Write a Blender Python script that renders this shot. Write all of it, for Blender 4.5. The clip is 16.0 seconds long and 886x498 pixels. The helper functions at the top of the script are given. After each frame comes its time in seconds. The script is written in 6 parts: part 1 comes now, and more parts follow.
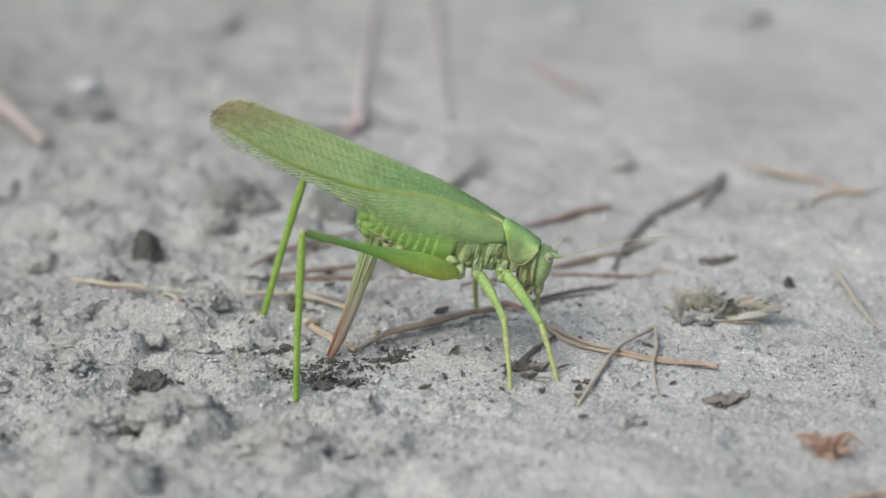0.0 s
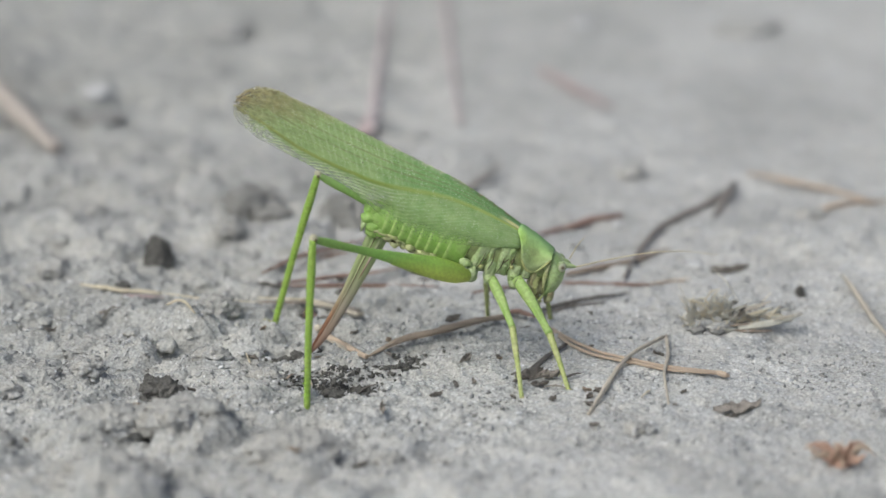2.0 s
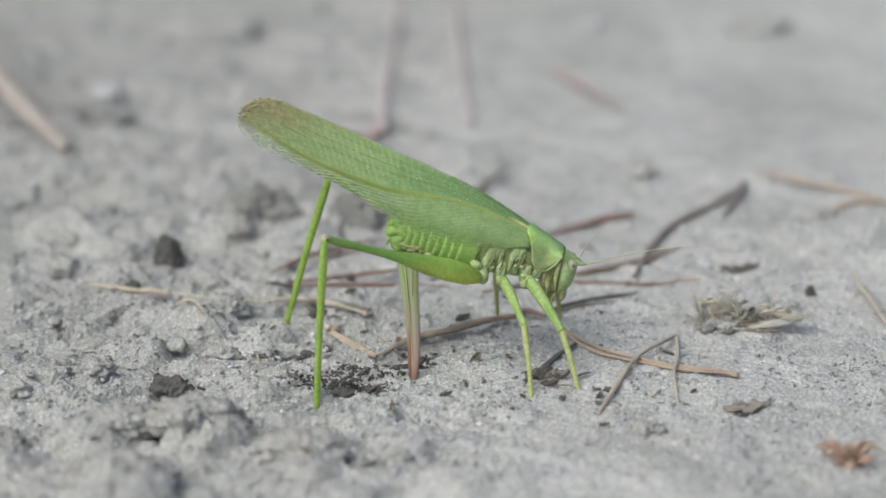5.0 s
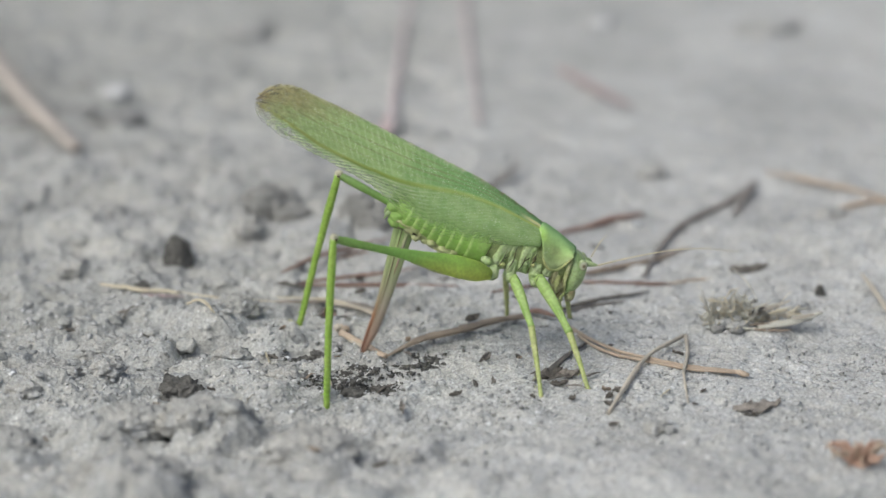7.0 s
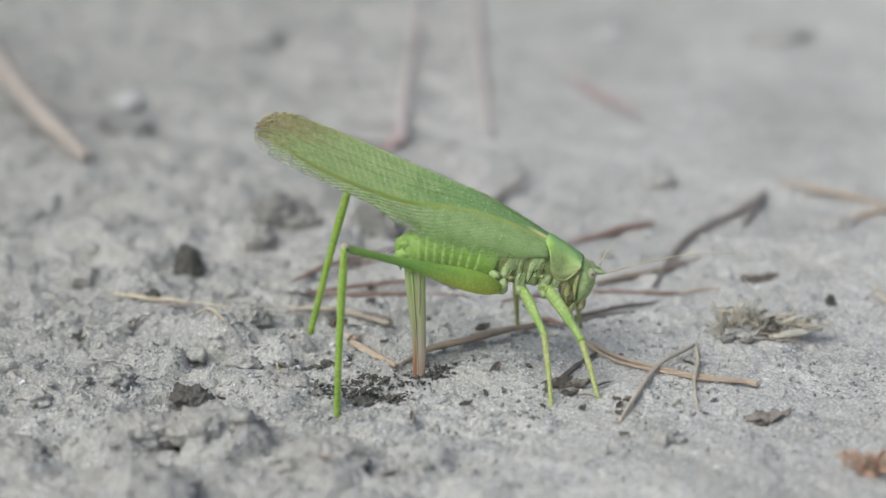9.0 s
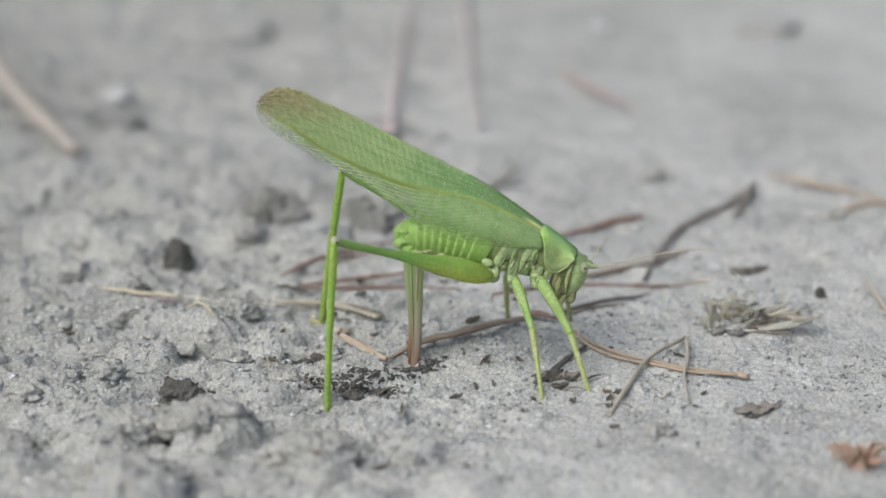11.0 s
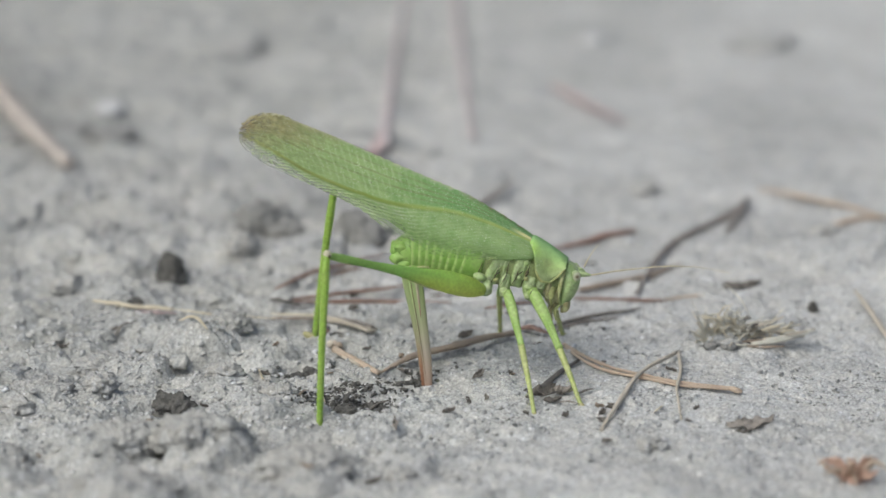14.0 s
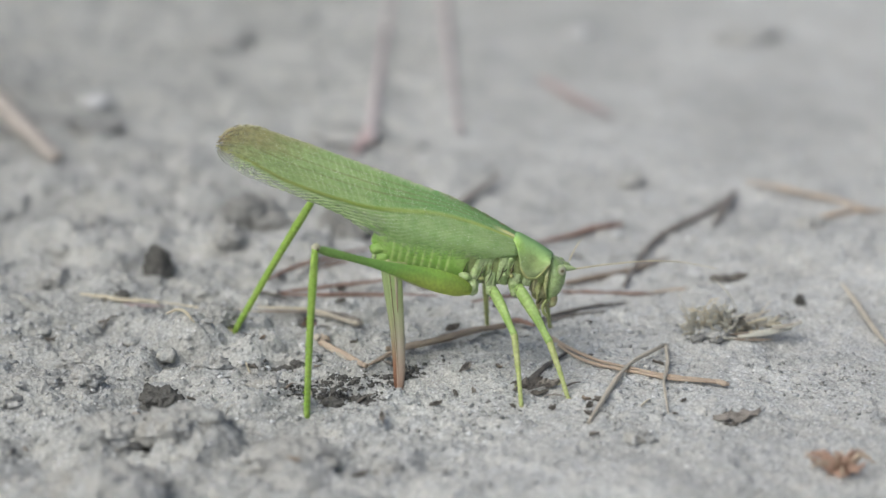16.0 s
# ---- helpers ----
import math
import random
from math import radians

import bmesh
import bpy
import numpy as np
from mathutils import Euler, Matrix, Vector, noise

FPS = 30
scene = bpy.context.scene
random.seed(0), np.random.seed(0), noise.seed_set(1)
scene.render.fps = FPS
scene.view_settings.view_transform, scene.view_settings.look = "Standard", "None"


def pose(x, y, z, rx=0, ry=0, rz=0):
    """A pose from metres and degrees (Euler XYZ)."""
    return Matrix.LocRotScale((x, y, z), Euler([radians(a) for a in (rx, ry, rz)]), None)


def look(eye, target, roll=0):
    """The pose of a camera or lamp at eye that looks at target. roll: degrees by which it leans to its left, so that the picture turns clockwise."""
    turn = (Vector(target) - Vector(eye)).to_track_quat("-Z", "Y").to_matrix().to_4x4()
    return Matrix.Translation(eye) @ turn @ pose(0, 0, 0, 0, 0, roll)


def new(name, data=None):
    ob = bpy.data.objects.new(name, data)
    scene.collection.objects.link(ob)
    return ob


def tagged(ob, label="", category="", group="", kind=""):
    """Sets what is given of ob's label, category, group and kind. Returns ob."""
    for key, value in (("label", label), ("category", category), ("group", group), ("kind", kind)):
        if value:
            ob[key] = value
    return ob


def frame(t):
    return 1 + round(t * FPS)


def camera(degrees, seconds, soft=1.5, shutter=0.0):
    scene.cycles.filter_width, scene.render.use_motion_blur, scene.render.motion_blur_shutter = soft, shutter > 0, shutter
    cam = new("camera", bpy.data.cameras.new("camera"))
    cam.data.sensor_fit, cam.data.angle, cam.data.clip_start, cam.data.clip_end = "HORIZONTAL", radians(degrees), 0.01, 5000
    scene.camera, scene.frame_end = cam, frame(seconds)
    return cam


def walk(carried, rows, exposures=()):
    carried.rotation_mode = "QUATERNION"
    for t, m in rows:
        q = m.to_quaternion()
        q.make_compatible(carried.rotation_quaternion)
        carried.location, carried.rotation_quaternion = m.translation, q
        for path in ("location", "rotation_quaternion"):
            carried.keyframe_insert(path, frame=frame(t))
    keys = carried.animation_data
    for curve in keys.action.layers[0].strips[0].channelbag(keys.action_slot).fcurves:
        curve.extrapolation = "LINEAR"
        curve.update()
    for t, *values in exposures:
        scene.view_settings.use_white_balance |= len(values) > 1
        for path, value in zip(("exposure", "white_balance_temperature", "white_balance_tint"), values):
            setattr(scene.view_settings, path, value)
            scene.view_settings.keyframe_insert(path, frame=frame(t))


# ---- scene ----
# The camera stands on a tripod and is panned by hand; all tables below are in millimetres and degrees.
MM = 0.001
cam = camera(13.0, 16.0, soft=1.5, shutter=0.5)
cam.data.dof.use_dof = True
cam.data.dof.focus_distance = 0.547
cam.data.dof.aperture_fstop = 13.5
EYE = Vector((0.0, -0.60 * math.cos(radians(18)), 0.60 * math.sin(radians(18))))
# seconds, degrees panned to the left, tilted up, rolled
PAN = [(0, -0.478, -0.116, -0.085), (0.5, -0.408, -0.106, -0.006), (1, -0.424, -0.074, 0.016), (1.5, -0.349, -0.066, 0.049), (2, -0.298, -0.005, 0.113),
       (2.5, -0.298, 0.036, 0.067), (3, -0.321, -0.071, 0.137), (3.5, -0.3, -0.039, 0.212), (4, -0.254, -0.035, 0.137), (4.2, -0.236, -0.022, 0.12),
       (6.3, -0.014, -0.012, 0.03), (6.5, -0.01, -0.015, 0.02), (7, 0.003, -0.014, -0.021), (7.5, 0.036, 0.036, -0.023)]
PAN += [(8, 0.189, 0.176, -0.074), (8.5, 0.26, 0.144, -0.007), (9, 0.164, 0.123, -0.023), (9.2, 0.132, 0.044, -0.129), (11.3, -0.03, 0.025, -0.136),
       (11.5, -0.056, 0.069, -0.156), (12, -0.004, 0.198, -0.105), (12.5, 0.035, 0.275, -0.1), (13, 0.063, 0.274, 0.022), (13.5, -0.004, 0.252, 0.058),
       (14, -0.104, 0.229, 0.013), (14.5, -0.143, 0.184, -0.045), (15, -0.194, 0.246, -0.042), (15.5, -0.24, 0.216, 0.047), (16, -0.305, 0.128, 0.06)]
EXPOSURE = -0.37


def aim(left, up, roll):
    return Matrix.Translation(EYE) @ Euler((radians(72 + up), 0, radians(left))).to_matrix().to_4x4() @ pose(0, 0, 0, 0, 0, roll)


walk(cam, [(t, aim(left, up, roll)) for t, left, up, roll in PAN], [(0, EXPOSURE, 6110, 3), (16, EXPOSURE, 6110, 3)])

# ---- light: a bright overcast sky ----
world = bpy.data.worlds.new("overcast_sky")
scene.world = world
world.use_nodes = True
wn, wl = world.node_tree.nodes, world.node_tree.links
sky = wn.new("ShaderNodeTexSky")
sky.sky_type, sky.sun_disc = "NISHITA", False
sky.sun_elevation, sky.sun_rotation = radians(52), radians(229)
sky.air_density, sky.dust_density, sky.ozone_density = 0.6, 6.0, 1.0
wl.new(sky.outputs[0], wn["Background"].inputs[0])
wn["Background"].inputs[1].default_value = 0.15
sun = new("sun", bpy.data.lights.new("sun", "SUN"))
sun.data.energy, sun.data.angle, sun.data.color = 1.5, radians(70), (1.0, 0.985, 0.95)
sun.matrix_world = look((-0.68, -0.6, 1.15), (0, 0, 0))


# ---- materials ----
class Mat:
    """A node material with short calls for its nodes."""

    def __init__(self, name, rough=0.6, spec=0.35):
        self.m = bpy.data.materials.new(name)
        self.m.use_nodes = True
        self.n, self.l = self.m.node_tree.nodes, self.m.node_tree.links
        self.b = self.n["Principled BSDF"]
        self.b.inputs["Roughness"].default_value = rough
        self.b.inputs["Specular IOR Level"].default_value = spec
        self.co = self.n.new("ShaderNodeTexCoord")

    def set(self, socket, value):
        if isinstance(value, bpy.types.NodeSocket):
            self.l.new(value, socket)
        else:
            socket.default_value = value if not isinstance(value, tuple) or len(value) != 3 or socket.type == "VECTOR" else (*value, 1)

    def noise(self, scale, detail=4, rough=0.55, vec=None, distort=0.0):
        t = self.n.new("ShaderNodeTexNoise")
        self.l.new(vec or self.co.outputs["Object"], t.inputs["Vector"])
        for k, v in (("Scale", scale), ("Detail", detail), ("Roughness", rough), ("Distortion", distort)):
            t.inputs[k].default_value = v
        return t.outputs["Fac"]

    def cells(self, scale, vec=None, feature="F1", out="Distance"):
        t = self.n.new("ShaderNodeTexVoronoi")
        t.feature = feature
        self.l.new(vec or self.co.outputs["Object"], t.inputs["Vector"])
        t.inputs["Scale"].default_value = scale
        return t.outputs[out]

    def ramp(self, fac, *stops):
        r = self.n.new("ShaderNodeValToRGB")
        while len(r.color_ramp.elements) < len(stops):
            r.color_ramp.elements.new(0.5)
        for e, (p, c) in zip(r.color_ramp.elements, stops):
            e.position = p
            e.color = (*c, 1) if isinstance(c, tuple) else (c, c, c, 1)
        self.l.new(fac, r.inputs[0])
        return r.outputs[0]

    def mix(self, fac, a, b, how="MIX"):
        x = self.n.new("ShaderNodeMix")
        x.data_type, x.blend_type = "RGBA", how
        self.set(x.inputs[0], fac), self.set(x.inputs[6], a), self.set(x.inputs[7], b)
        return x.outputs[2]

    def math(self, how, a, b=0.0, c=0.0):
        x = self.n.new("ShaderNodeMath")
        x.operation = how
        for i, v in enumerate((a, b, c)):
            self.set(x.inputs[i], v)
        return x.outputs[0]

    def split(self, vec):
        s = self.n.new("ShaderNodeSeparateXYZ")
        self.l.new(vec, s.inputs[0])
        return s.outputs

    def stretch(self, vec, scale):
        m = self.n.new("ShaderNodeMapping")
        self.l.new(vec, m.inputs[0])
        m.inputs["Scale"].default_value = scale
        return m.outputs[0]

    def random(self):
        return self.n.new("ShaderNodeObjectInfo").outputs["Random"]

    def island(self):
        return self.n.new("ShaderNodeNewGeometry").outputs["Random Per Island"]

    def colour(self, value):
        self.set(self.b.inputs["Base Color"], value)
        return self

    def bump(self, height, strength, distance):
        b = self.n.new("ShaderNodeBump")
        b.inputs["Strength"].default_value, b.inputs["Distance"].default_value = strength, distance
        old = self.b.inputs["Normal"].links
        if old:
            self.l.new(old[0].from_socket, b.inputs["Normal"])
        self.l.new(height, b.inputs["Height"])
        self.l.new(b.outputs[0], self.b.inputs["Normal"])
        return self

    def translucent(self, amount, colour):
        """Some light passes through the surface, as through a leaf or thin horn."""
        t = self.n.new("ShaderNodeBsdfTranslucent")
        self.set(t.inputs[0], colour)
        x = self.n.new("ShaderNodeMixShader")
        self.set(x.inputs[0], amount)
        self.l.new(self.b.outputs[0], x.inputs[1]), self.l.new(t.outputs[0], x.inputs[2])
        self.l.new(x.outputs[0], self.n["Material Output"].inputs[0])
        return self


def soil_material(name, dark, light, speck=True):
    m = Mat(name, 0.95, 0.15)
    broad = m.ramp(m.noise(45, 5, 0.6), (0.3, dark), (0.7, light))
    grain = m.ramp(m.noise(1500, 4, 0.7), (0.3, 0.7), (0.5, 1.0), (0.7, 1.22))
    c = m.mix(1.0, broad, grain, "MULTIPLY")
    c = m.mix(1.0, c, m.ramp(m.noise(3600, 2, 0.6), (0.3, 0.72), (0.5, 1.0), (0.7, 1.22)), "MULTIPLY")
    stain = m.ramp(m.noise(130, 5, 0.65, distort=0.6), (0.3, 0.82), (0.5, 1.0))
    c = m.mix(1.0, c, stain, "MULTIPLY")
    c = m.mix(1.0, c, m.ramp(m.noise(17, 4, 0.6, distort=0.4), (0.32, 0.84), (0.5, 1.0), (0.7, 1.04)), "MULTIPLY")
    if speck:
        # darker, browner soil on one side and further off, paler sand on the other
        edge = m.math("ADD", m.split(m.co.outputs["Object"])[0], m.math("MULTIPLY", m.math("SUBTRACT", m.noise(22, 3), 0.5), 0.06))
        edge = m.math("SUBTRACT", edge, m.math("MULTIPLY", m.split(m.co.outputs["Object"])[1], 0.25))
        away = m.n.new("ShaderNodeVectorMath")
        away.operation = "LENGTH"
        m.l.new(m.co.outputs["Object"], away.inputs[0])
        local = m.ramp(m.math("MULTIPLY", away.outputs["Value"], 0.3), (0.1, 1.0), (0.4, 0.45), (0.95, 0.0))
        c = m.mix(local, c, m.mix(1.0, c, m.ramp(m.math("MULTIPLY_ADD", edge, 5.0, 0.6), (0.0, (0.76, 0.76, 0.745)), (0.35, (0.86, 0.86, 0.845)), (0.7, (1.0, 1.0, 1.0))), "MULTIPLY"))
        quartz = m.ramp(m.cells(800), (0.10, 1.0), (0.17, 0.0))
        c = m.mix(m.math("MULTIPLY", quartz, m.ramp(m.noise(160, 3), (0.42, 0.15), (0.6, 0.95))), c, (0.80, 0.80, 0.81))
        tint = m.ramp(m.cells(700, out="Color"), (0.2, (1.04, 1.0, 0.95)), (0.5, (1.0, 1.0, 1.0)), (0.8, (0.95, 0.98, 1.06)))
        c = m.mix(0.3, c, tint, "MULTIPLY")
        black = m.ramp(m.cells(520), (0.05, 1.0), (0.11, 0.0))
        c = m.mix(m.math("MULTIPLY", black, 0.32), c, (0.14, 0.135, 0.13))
    m.colour(c)
    m.bump(m.noise(600, 5, 0.68), 0.5, 0.0006)
    m.bump(m.cells(1300), 0.45, 0.0004)
    m.bump(m.noise(2600, 3, 0.7), 0.45, 0.0003)
    return m.m


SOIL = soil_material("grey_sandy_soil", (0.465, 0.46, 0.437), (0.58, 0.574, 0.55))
# dark soils: moist earth, dark grit, and shade coloured into clods and hollows
DAMP_SHADE = soil_material("moist_and_shaded_soil", (0.10, 0.096, 0.088), (0.185, 0.178, 0.165), False)
GRIT_SHADE = soil_material("dark_and_shaded_soil", (0.25, 0.244, 0.23), (0.36, 0.352, 0.332), False)
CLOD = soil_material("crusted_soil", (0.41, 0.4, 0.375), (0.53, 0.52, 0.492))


def crumb_material():
    m = Mat("soil_crumbs", 0.9, 0.2)
    c = m.ramp(m.island(), (0.0, (0.22, 0.215, 0.2)), (0.03, (0.42, 0.415, 0.40)), (0.5, (0.51, 0.506, 0.49)), (0.94, (0.60, 0.596, 0.585)), (1.0, (0.8, 0.8, 0.8)))
    grain = m.ramp(m.noise(1800, 3, 0.7), (0.3, 0.7), (0.7, 1.2))
    m.colour(m.mix(1.0, c, grain, "MULTIPLY"))
    m.bump(m.noise(1500, 3, 0.7), 0.6, 0.0003)
    return m.m


CRUMB = crumb_material()


def sparkle_material():
    m = Mat("quartz_grains", 0.25, 0.5)
    m.colour(m.ramp(m.island(), (0.0, (0.5, 0.5, 0.49)), (0.5, (0.66, 0.66, 0.65)), (0.85, (0.8, 0.8, 0.8)), (1.0, (0.86, 0.84, 0.78))))
    m.b.inputs["Transmission Weight"].default_value = 0.15
    return m.m


SPARKLE = sparkle_material()


def straw_material(name, a, b, dark=0.55, rough=0.6):
    """Dry plant fibre: streaks along the strand, blotches across it."""
    m = Mat(name, rough, 0.3)
    uv = m.co.outputs["UV"]
    streak = m.noise(1.0, 4, 0.6, m.stretch(uv, (3, 26, 1)))
    blotch = m.noise(1.0, 4, 0.6, m.stretch(uv, (9, 2.0, 1)))
    c = m.mix(m.ramp(blotch, (0.3, 0.0), (0.7, 1.0)), a, b)
    c = m.mix(1.0, c, m.ramp(streak, (0.3, dark), (0.6, 1.1)), "MULTIPLY")
    m.colour(c)
    m.bump(streak, 0.7, 0.0004)
    return m.m


BROWN = straw_material("dry_brown_blade", (0.36, 0.285, 0.22), (0.45, 0.37, 0.29))
TAN = straw_material("dry_tan_needle", (0.66, 0.54, 0.41), (0.57, 0.44, 0.33), 0.7)
RED = straw_material("reddish_needle", (0.29, 0.175, 0.135), (0.39, 0.27, 0.22))
GREY = straw_material("weathered_grey_twig", (0.28, 0.25, 0.22), (0.39, 0.35, 0.31))
PALE = straw_material("bleached_straw", (0.64, 0.58, 0.48), (0.54, 0.48, 0.39), 0.78)
STRAW = straw_material("yellowish_straw", (0.75, 0.68, 0.51), (0.66, 0.58, 0.43), 0.8)
BLEACHED = straw_material("sun_bleached_blade", (0.72, 0.70, 0.61), (0.64, 0.61, 0.52), 0.85)
DULL = straw_material("dull_tan_stick", (0.50, 0.445, 0.39), (0.45, 0.40, 0.35), 0.88)
DARK = straw_material("dark_rotten_blade", (0.13, 0.115, 0.1), (0.25, 0.225, 0.195))
FADED = straw_material("faded_pink_stem", (0.64, 0.53, 0.515), (0.62, 0.55, 0.535), 0.95)
ROSY = straw_material("rosy_leaf_strip", (0.50, 0.36, 0.34), (0.52, 0.42, 0.40), 0.85)
RUST = straw_material("rusty_bark", (0.62, 0.37, 0.26), (0.70, 0.52, 0.41))
QUARTZ = Mat("white_pebble", 0.5, 0.4)
QUARTZ.colour(QUARTZ.ramp(QUARTZ.noise(400), (0.3, (0.46, 0.455, 0.45)), (0.7, (0.62, 0.62, 0.61))))
QUARTZ = QUARTZ.m


def horn_material(name, a, b, scale=350, rough=0.42, glow=0.12, tip=None):
    """Insect cuticle: two greens in blotches, fine pores, a little light through it."""
    m = Mat(name, rough, 0.45)
    c = m.mix(m.ramp(m.noise(scale, 4, 0.6), (0.35, 0.0), (0.65, 1.0)), a, b)
    if tip:
        along = m.split(m.co.outputs["UV"])[0]
        c = m.mix(m.ramp(along, (tip[0], 0.0), (tip[1], 1.0)), c, tip[2])
    c = m.mix(1.0, c, m.ramp(m.noise(2200, 2, 0.5), (0.3, 0.82), (0.7, 1.12)), "MULTIPLY")
    # highlights painted as pale flecks, and fine darker creases
    c = m.mix(m.ramp(m.noise(1300, 4, 0.7), (0.56, 0.0), (0.7, 0.26)), c, m.mix(0.5, c, (0.75, 0.76, 0.5)))
    crease = m.ramp(m.noise(500, 3, 0.6, distort=1.5), (0.46, 0.0), (0.5, 1.0), (0.54, 0.0))
    c = m.mix(m.math("MULTIPLY", crease, 0.3), c, m.mix(1.0, c, (0.5, 0.48, 0.35), "MULTIPLY"))
    m.colour(c)
    m.bump(m.noise(700, 5, 0.65), 0.5, 0.0005)
    m.bump(m.noise(1800, 3, 0.6), 0.35, 0.0002)
    return m.translucent(glow, c).m


LIMB = horn_material("pale_green_limb", (0.36, 0.55, 0.14), (0.44, 0.60, 0.2), 420)


def shield_material():
    """Neck shield: bluish green back, yellower sides, pitted."""
    m = Mat("neck_shield", 0.55, 0.25)
    v = m.split(m.co.outputs["UV"])[1]
    side = m.math("ABSOLUTE", m.math("SUBTRACT", v, 0.5))
    u = m.split(m.co.outputs["UV"])[0]
    c = m.ramp(side, (0.04, (0.25, 0.42, 0.17)), (0.14, (0.31, 0.49, 0.19)), (0.28, (0.38, 0.55, 0.2)), (0.42, (0.42, 0.55, 0.22)), (0.5, (0.52, 0.62, 0.3)))
    # fresh yellow-green patch at the hind corner, a brownish cloud on each side lobe
    corner = m.math("MULTIPLY", m.ramp(u, (0.05, 1.0), (0.28, 0.0)), m.ramp(m.math("ABSOLUTE", m.math("SUBTRACT", side, 0.2)), (0.05, 1.0), (0.15, 0.0)))
    c = m.mix(m.math("MULTIPLY", corner, 0.8), c, (0.40, 0.62, 0.13))
    cloud = m.math("MULTIPLY", m.ramp(m.math("ABSOLUTE", m.math("SUBTRACT", u, 0.42)), (0.05, 1.0), (0.3, 0.0)), m.ramp(m.math("ABSOLUTE", m.math("SUBTRACT", side, 0.37)), (0.03, 1.0), (0.1, 0.0)))
    c = m.mix(m.math("MULTIPLY", cloud, m.ramp(m.noise(600, 4, 0.7), (0.35, 0.1), (0.6, 0.45))), c, (0.33, 0.34, 0.16))
    blot = m.ramp(m.noise(420, 5, 0.65), (0.3, 0.74), (0.6, 1.14))
    c = m.mix(1.0, c, blot, "MULTIPLY")
    c = m.mix(m.ramp(m.cells(900), (0.08, 0.4), (0.16, 0.0)), c, (0.6, 0.68, 0.42))
    m.colour(c)
    m.bump(m.noise(650, 5, 0.7), 0.6, 0.0005)
    return m.translucent(0.1, c).m


SHIELD = shield_material()
FACE = horn_material("pale_green_face", (0.36, 0.52, 0.19), (0.52, 0.62, 0.33), 380)
PALEGREEN = horn_material("pale_green_cuticle", (0.42, 0.55, 0.24), (0.53, 0.62, 0.33), 600)
SKIN = horn_material("olive_joint_skin", (0.14, 0.19, 0.06), (0.22, 0.28, 0.1), 700)
PLATE = horn_material("blotched_side_plate", (0.56, 0.66, 0.36), (0.40, 0.54, 0.21), 700)
SEAM = horn_material("olive_seam_skin", (0.27, 0.32, 0.12), (0.40, 0.48, 0.2), 900)


def ring_material():
    """Abdomen ring: fresh green with a pale yellow-green hind border and a pale foot."""
    m = Mat("abdomen_ring", 0.38, 0.45)
    u, v, _ = m.split(m.co.outputs["UV"])
    c = m.mix(m.ramp(m.noise(420, 4, 0.6), (0.35, 0.0), (0.65, 1.0)), (0.34, 0.57, 0.12), (0.46, 0.65, 0.2))
    c = m.mix(m.ramp(u, (0.5, 0.0), (0.64, 0.6), (0.8, 0.6), (0.95, 0.0)), c, (0.54, 0.70, 0.25))
    c = m.mix(m.ramp(m.noise(800, 4, 0.7), (0.55, 0.0), (0.68, 0.5)), c, (0.26, 0.40, 0.1))
    c = m.mix(1.0, c, m.ramp(m.noise(1900, 2, 0.5), (0.3, 0.86), (0.7, 1.08)), "MULTIPLY")
    m.colour(c)
    m.bump(m.noise(900, 3, 0.6), 0.4, 0.0003)
    return m.translucent(0.15, c).m


RINGED = ring_material()
YELLOW = horn_material("yellowish_cuticle", (0.55, 0.56, 0.24), (0.44, 0.50, 0.2), 500)


def thigh_material():
    """Jumping thigh: yellow-green and swollen at the hip, deeper green towards the knee."""
    m = Mat("bright_green_thigh", 0.34, 0.5)
    u, v, _ = m.split(m.co.outputs["UV"])
    c = m.ramp(u, (0.0, (0.56, 0.68, 0.15)), (0.22, (0.46, 0.68, 0.15)), (0.5, (0.36, 0.60, 0.15)), (1.0, (0.33, 0.51, 0.15)))
    # yellower underside near the hip, with light bounced off the ground painted in
    keel = m.math("MULTIPLY", m.ramp(m.math("ABSOLUTE", m.math("SUBTRACT", v, 0.72)), (0.06, 1.0), (0.26, 0.0)), m.ramp(u, (0.0, 1.0), (0.35, 0.75), (0.55, 0.0)))
    c = m.mix(keel, c, (0.72, 0.78, 0.18))
    c = m.mix(1.0, c, m.ramp(m.noise(260, 4, 0.6), (0.3, 0.86), (0.7, 1.1)), "MULTIPLY")
    c = m.mix(1.0, c, m.ramp(m.noise(2400, 2, 0.5), (0.3, 0.88), (0.7, 1.08)), "MULTIPLY")
    m.colour(c)
    m.bump(m.noise(1200, 3, 0.6), 0.35, 0.0002)
    return m.translucent(0.42, c).m


FEMUR = thigh_material()
TIBIA = horn_material("yellow_green_shin", (0.36, 0.57, 0.09), (0.44, 0.62, 0.13), 500, 0.4, 0.2)
FORETIBIA = horn_material("yellowish_shin", (0.48, 0.57, 0.18), (0.56, 0.60, 0.26), 500, 0.4, 0.12)
BELLY = horn_material("cream_belly_plate", (0.60, 0.62, 0.33), (0.44, 0.48, 0.2), 900)
MOUTH = horn_material("brownish_mouthparts", (0.55, 0.57, 0.31), (0.40, 0.36, 0.18), 900)
DARKSKIN = horn_material("dark_joint_skin", (0.05, 0.045, 0.02), (0.16, 0.14, 0.06), 900)
GROOVE = horn_material("dark_seam_horn", (0.30, 0.25, 0.13), (0.20, 0.15, 0.08), 900)
KNEE = horn_material("pinkish_knee_cap", (0.66, 0.60, 0.48), (0.50, 0.50, 0.3), 900)
FEELER = horn_material("tan_antenna", (0.60, 0.55, 0.36), (0.62, 0.54, 0.36), 900)
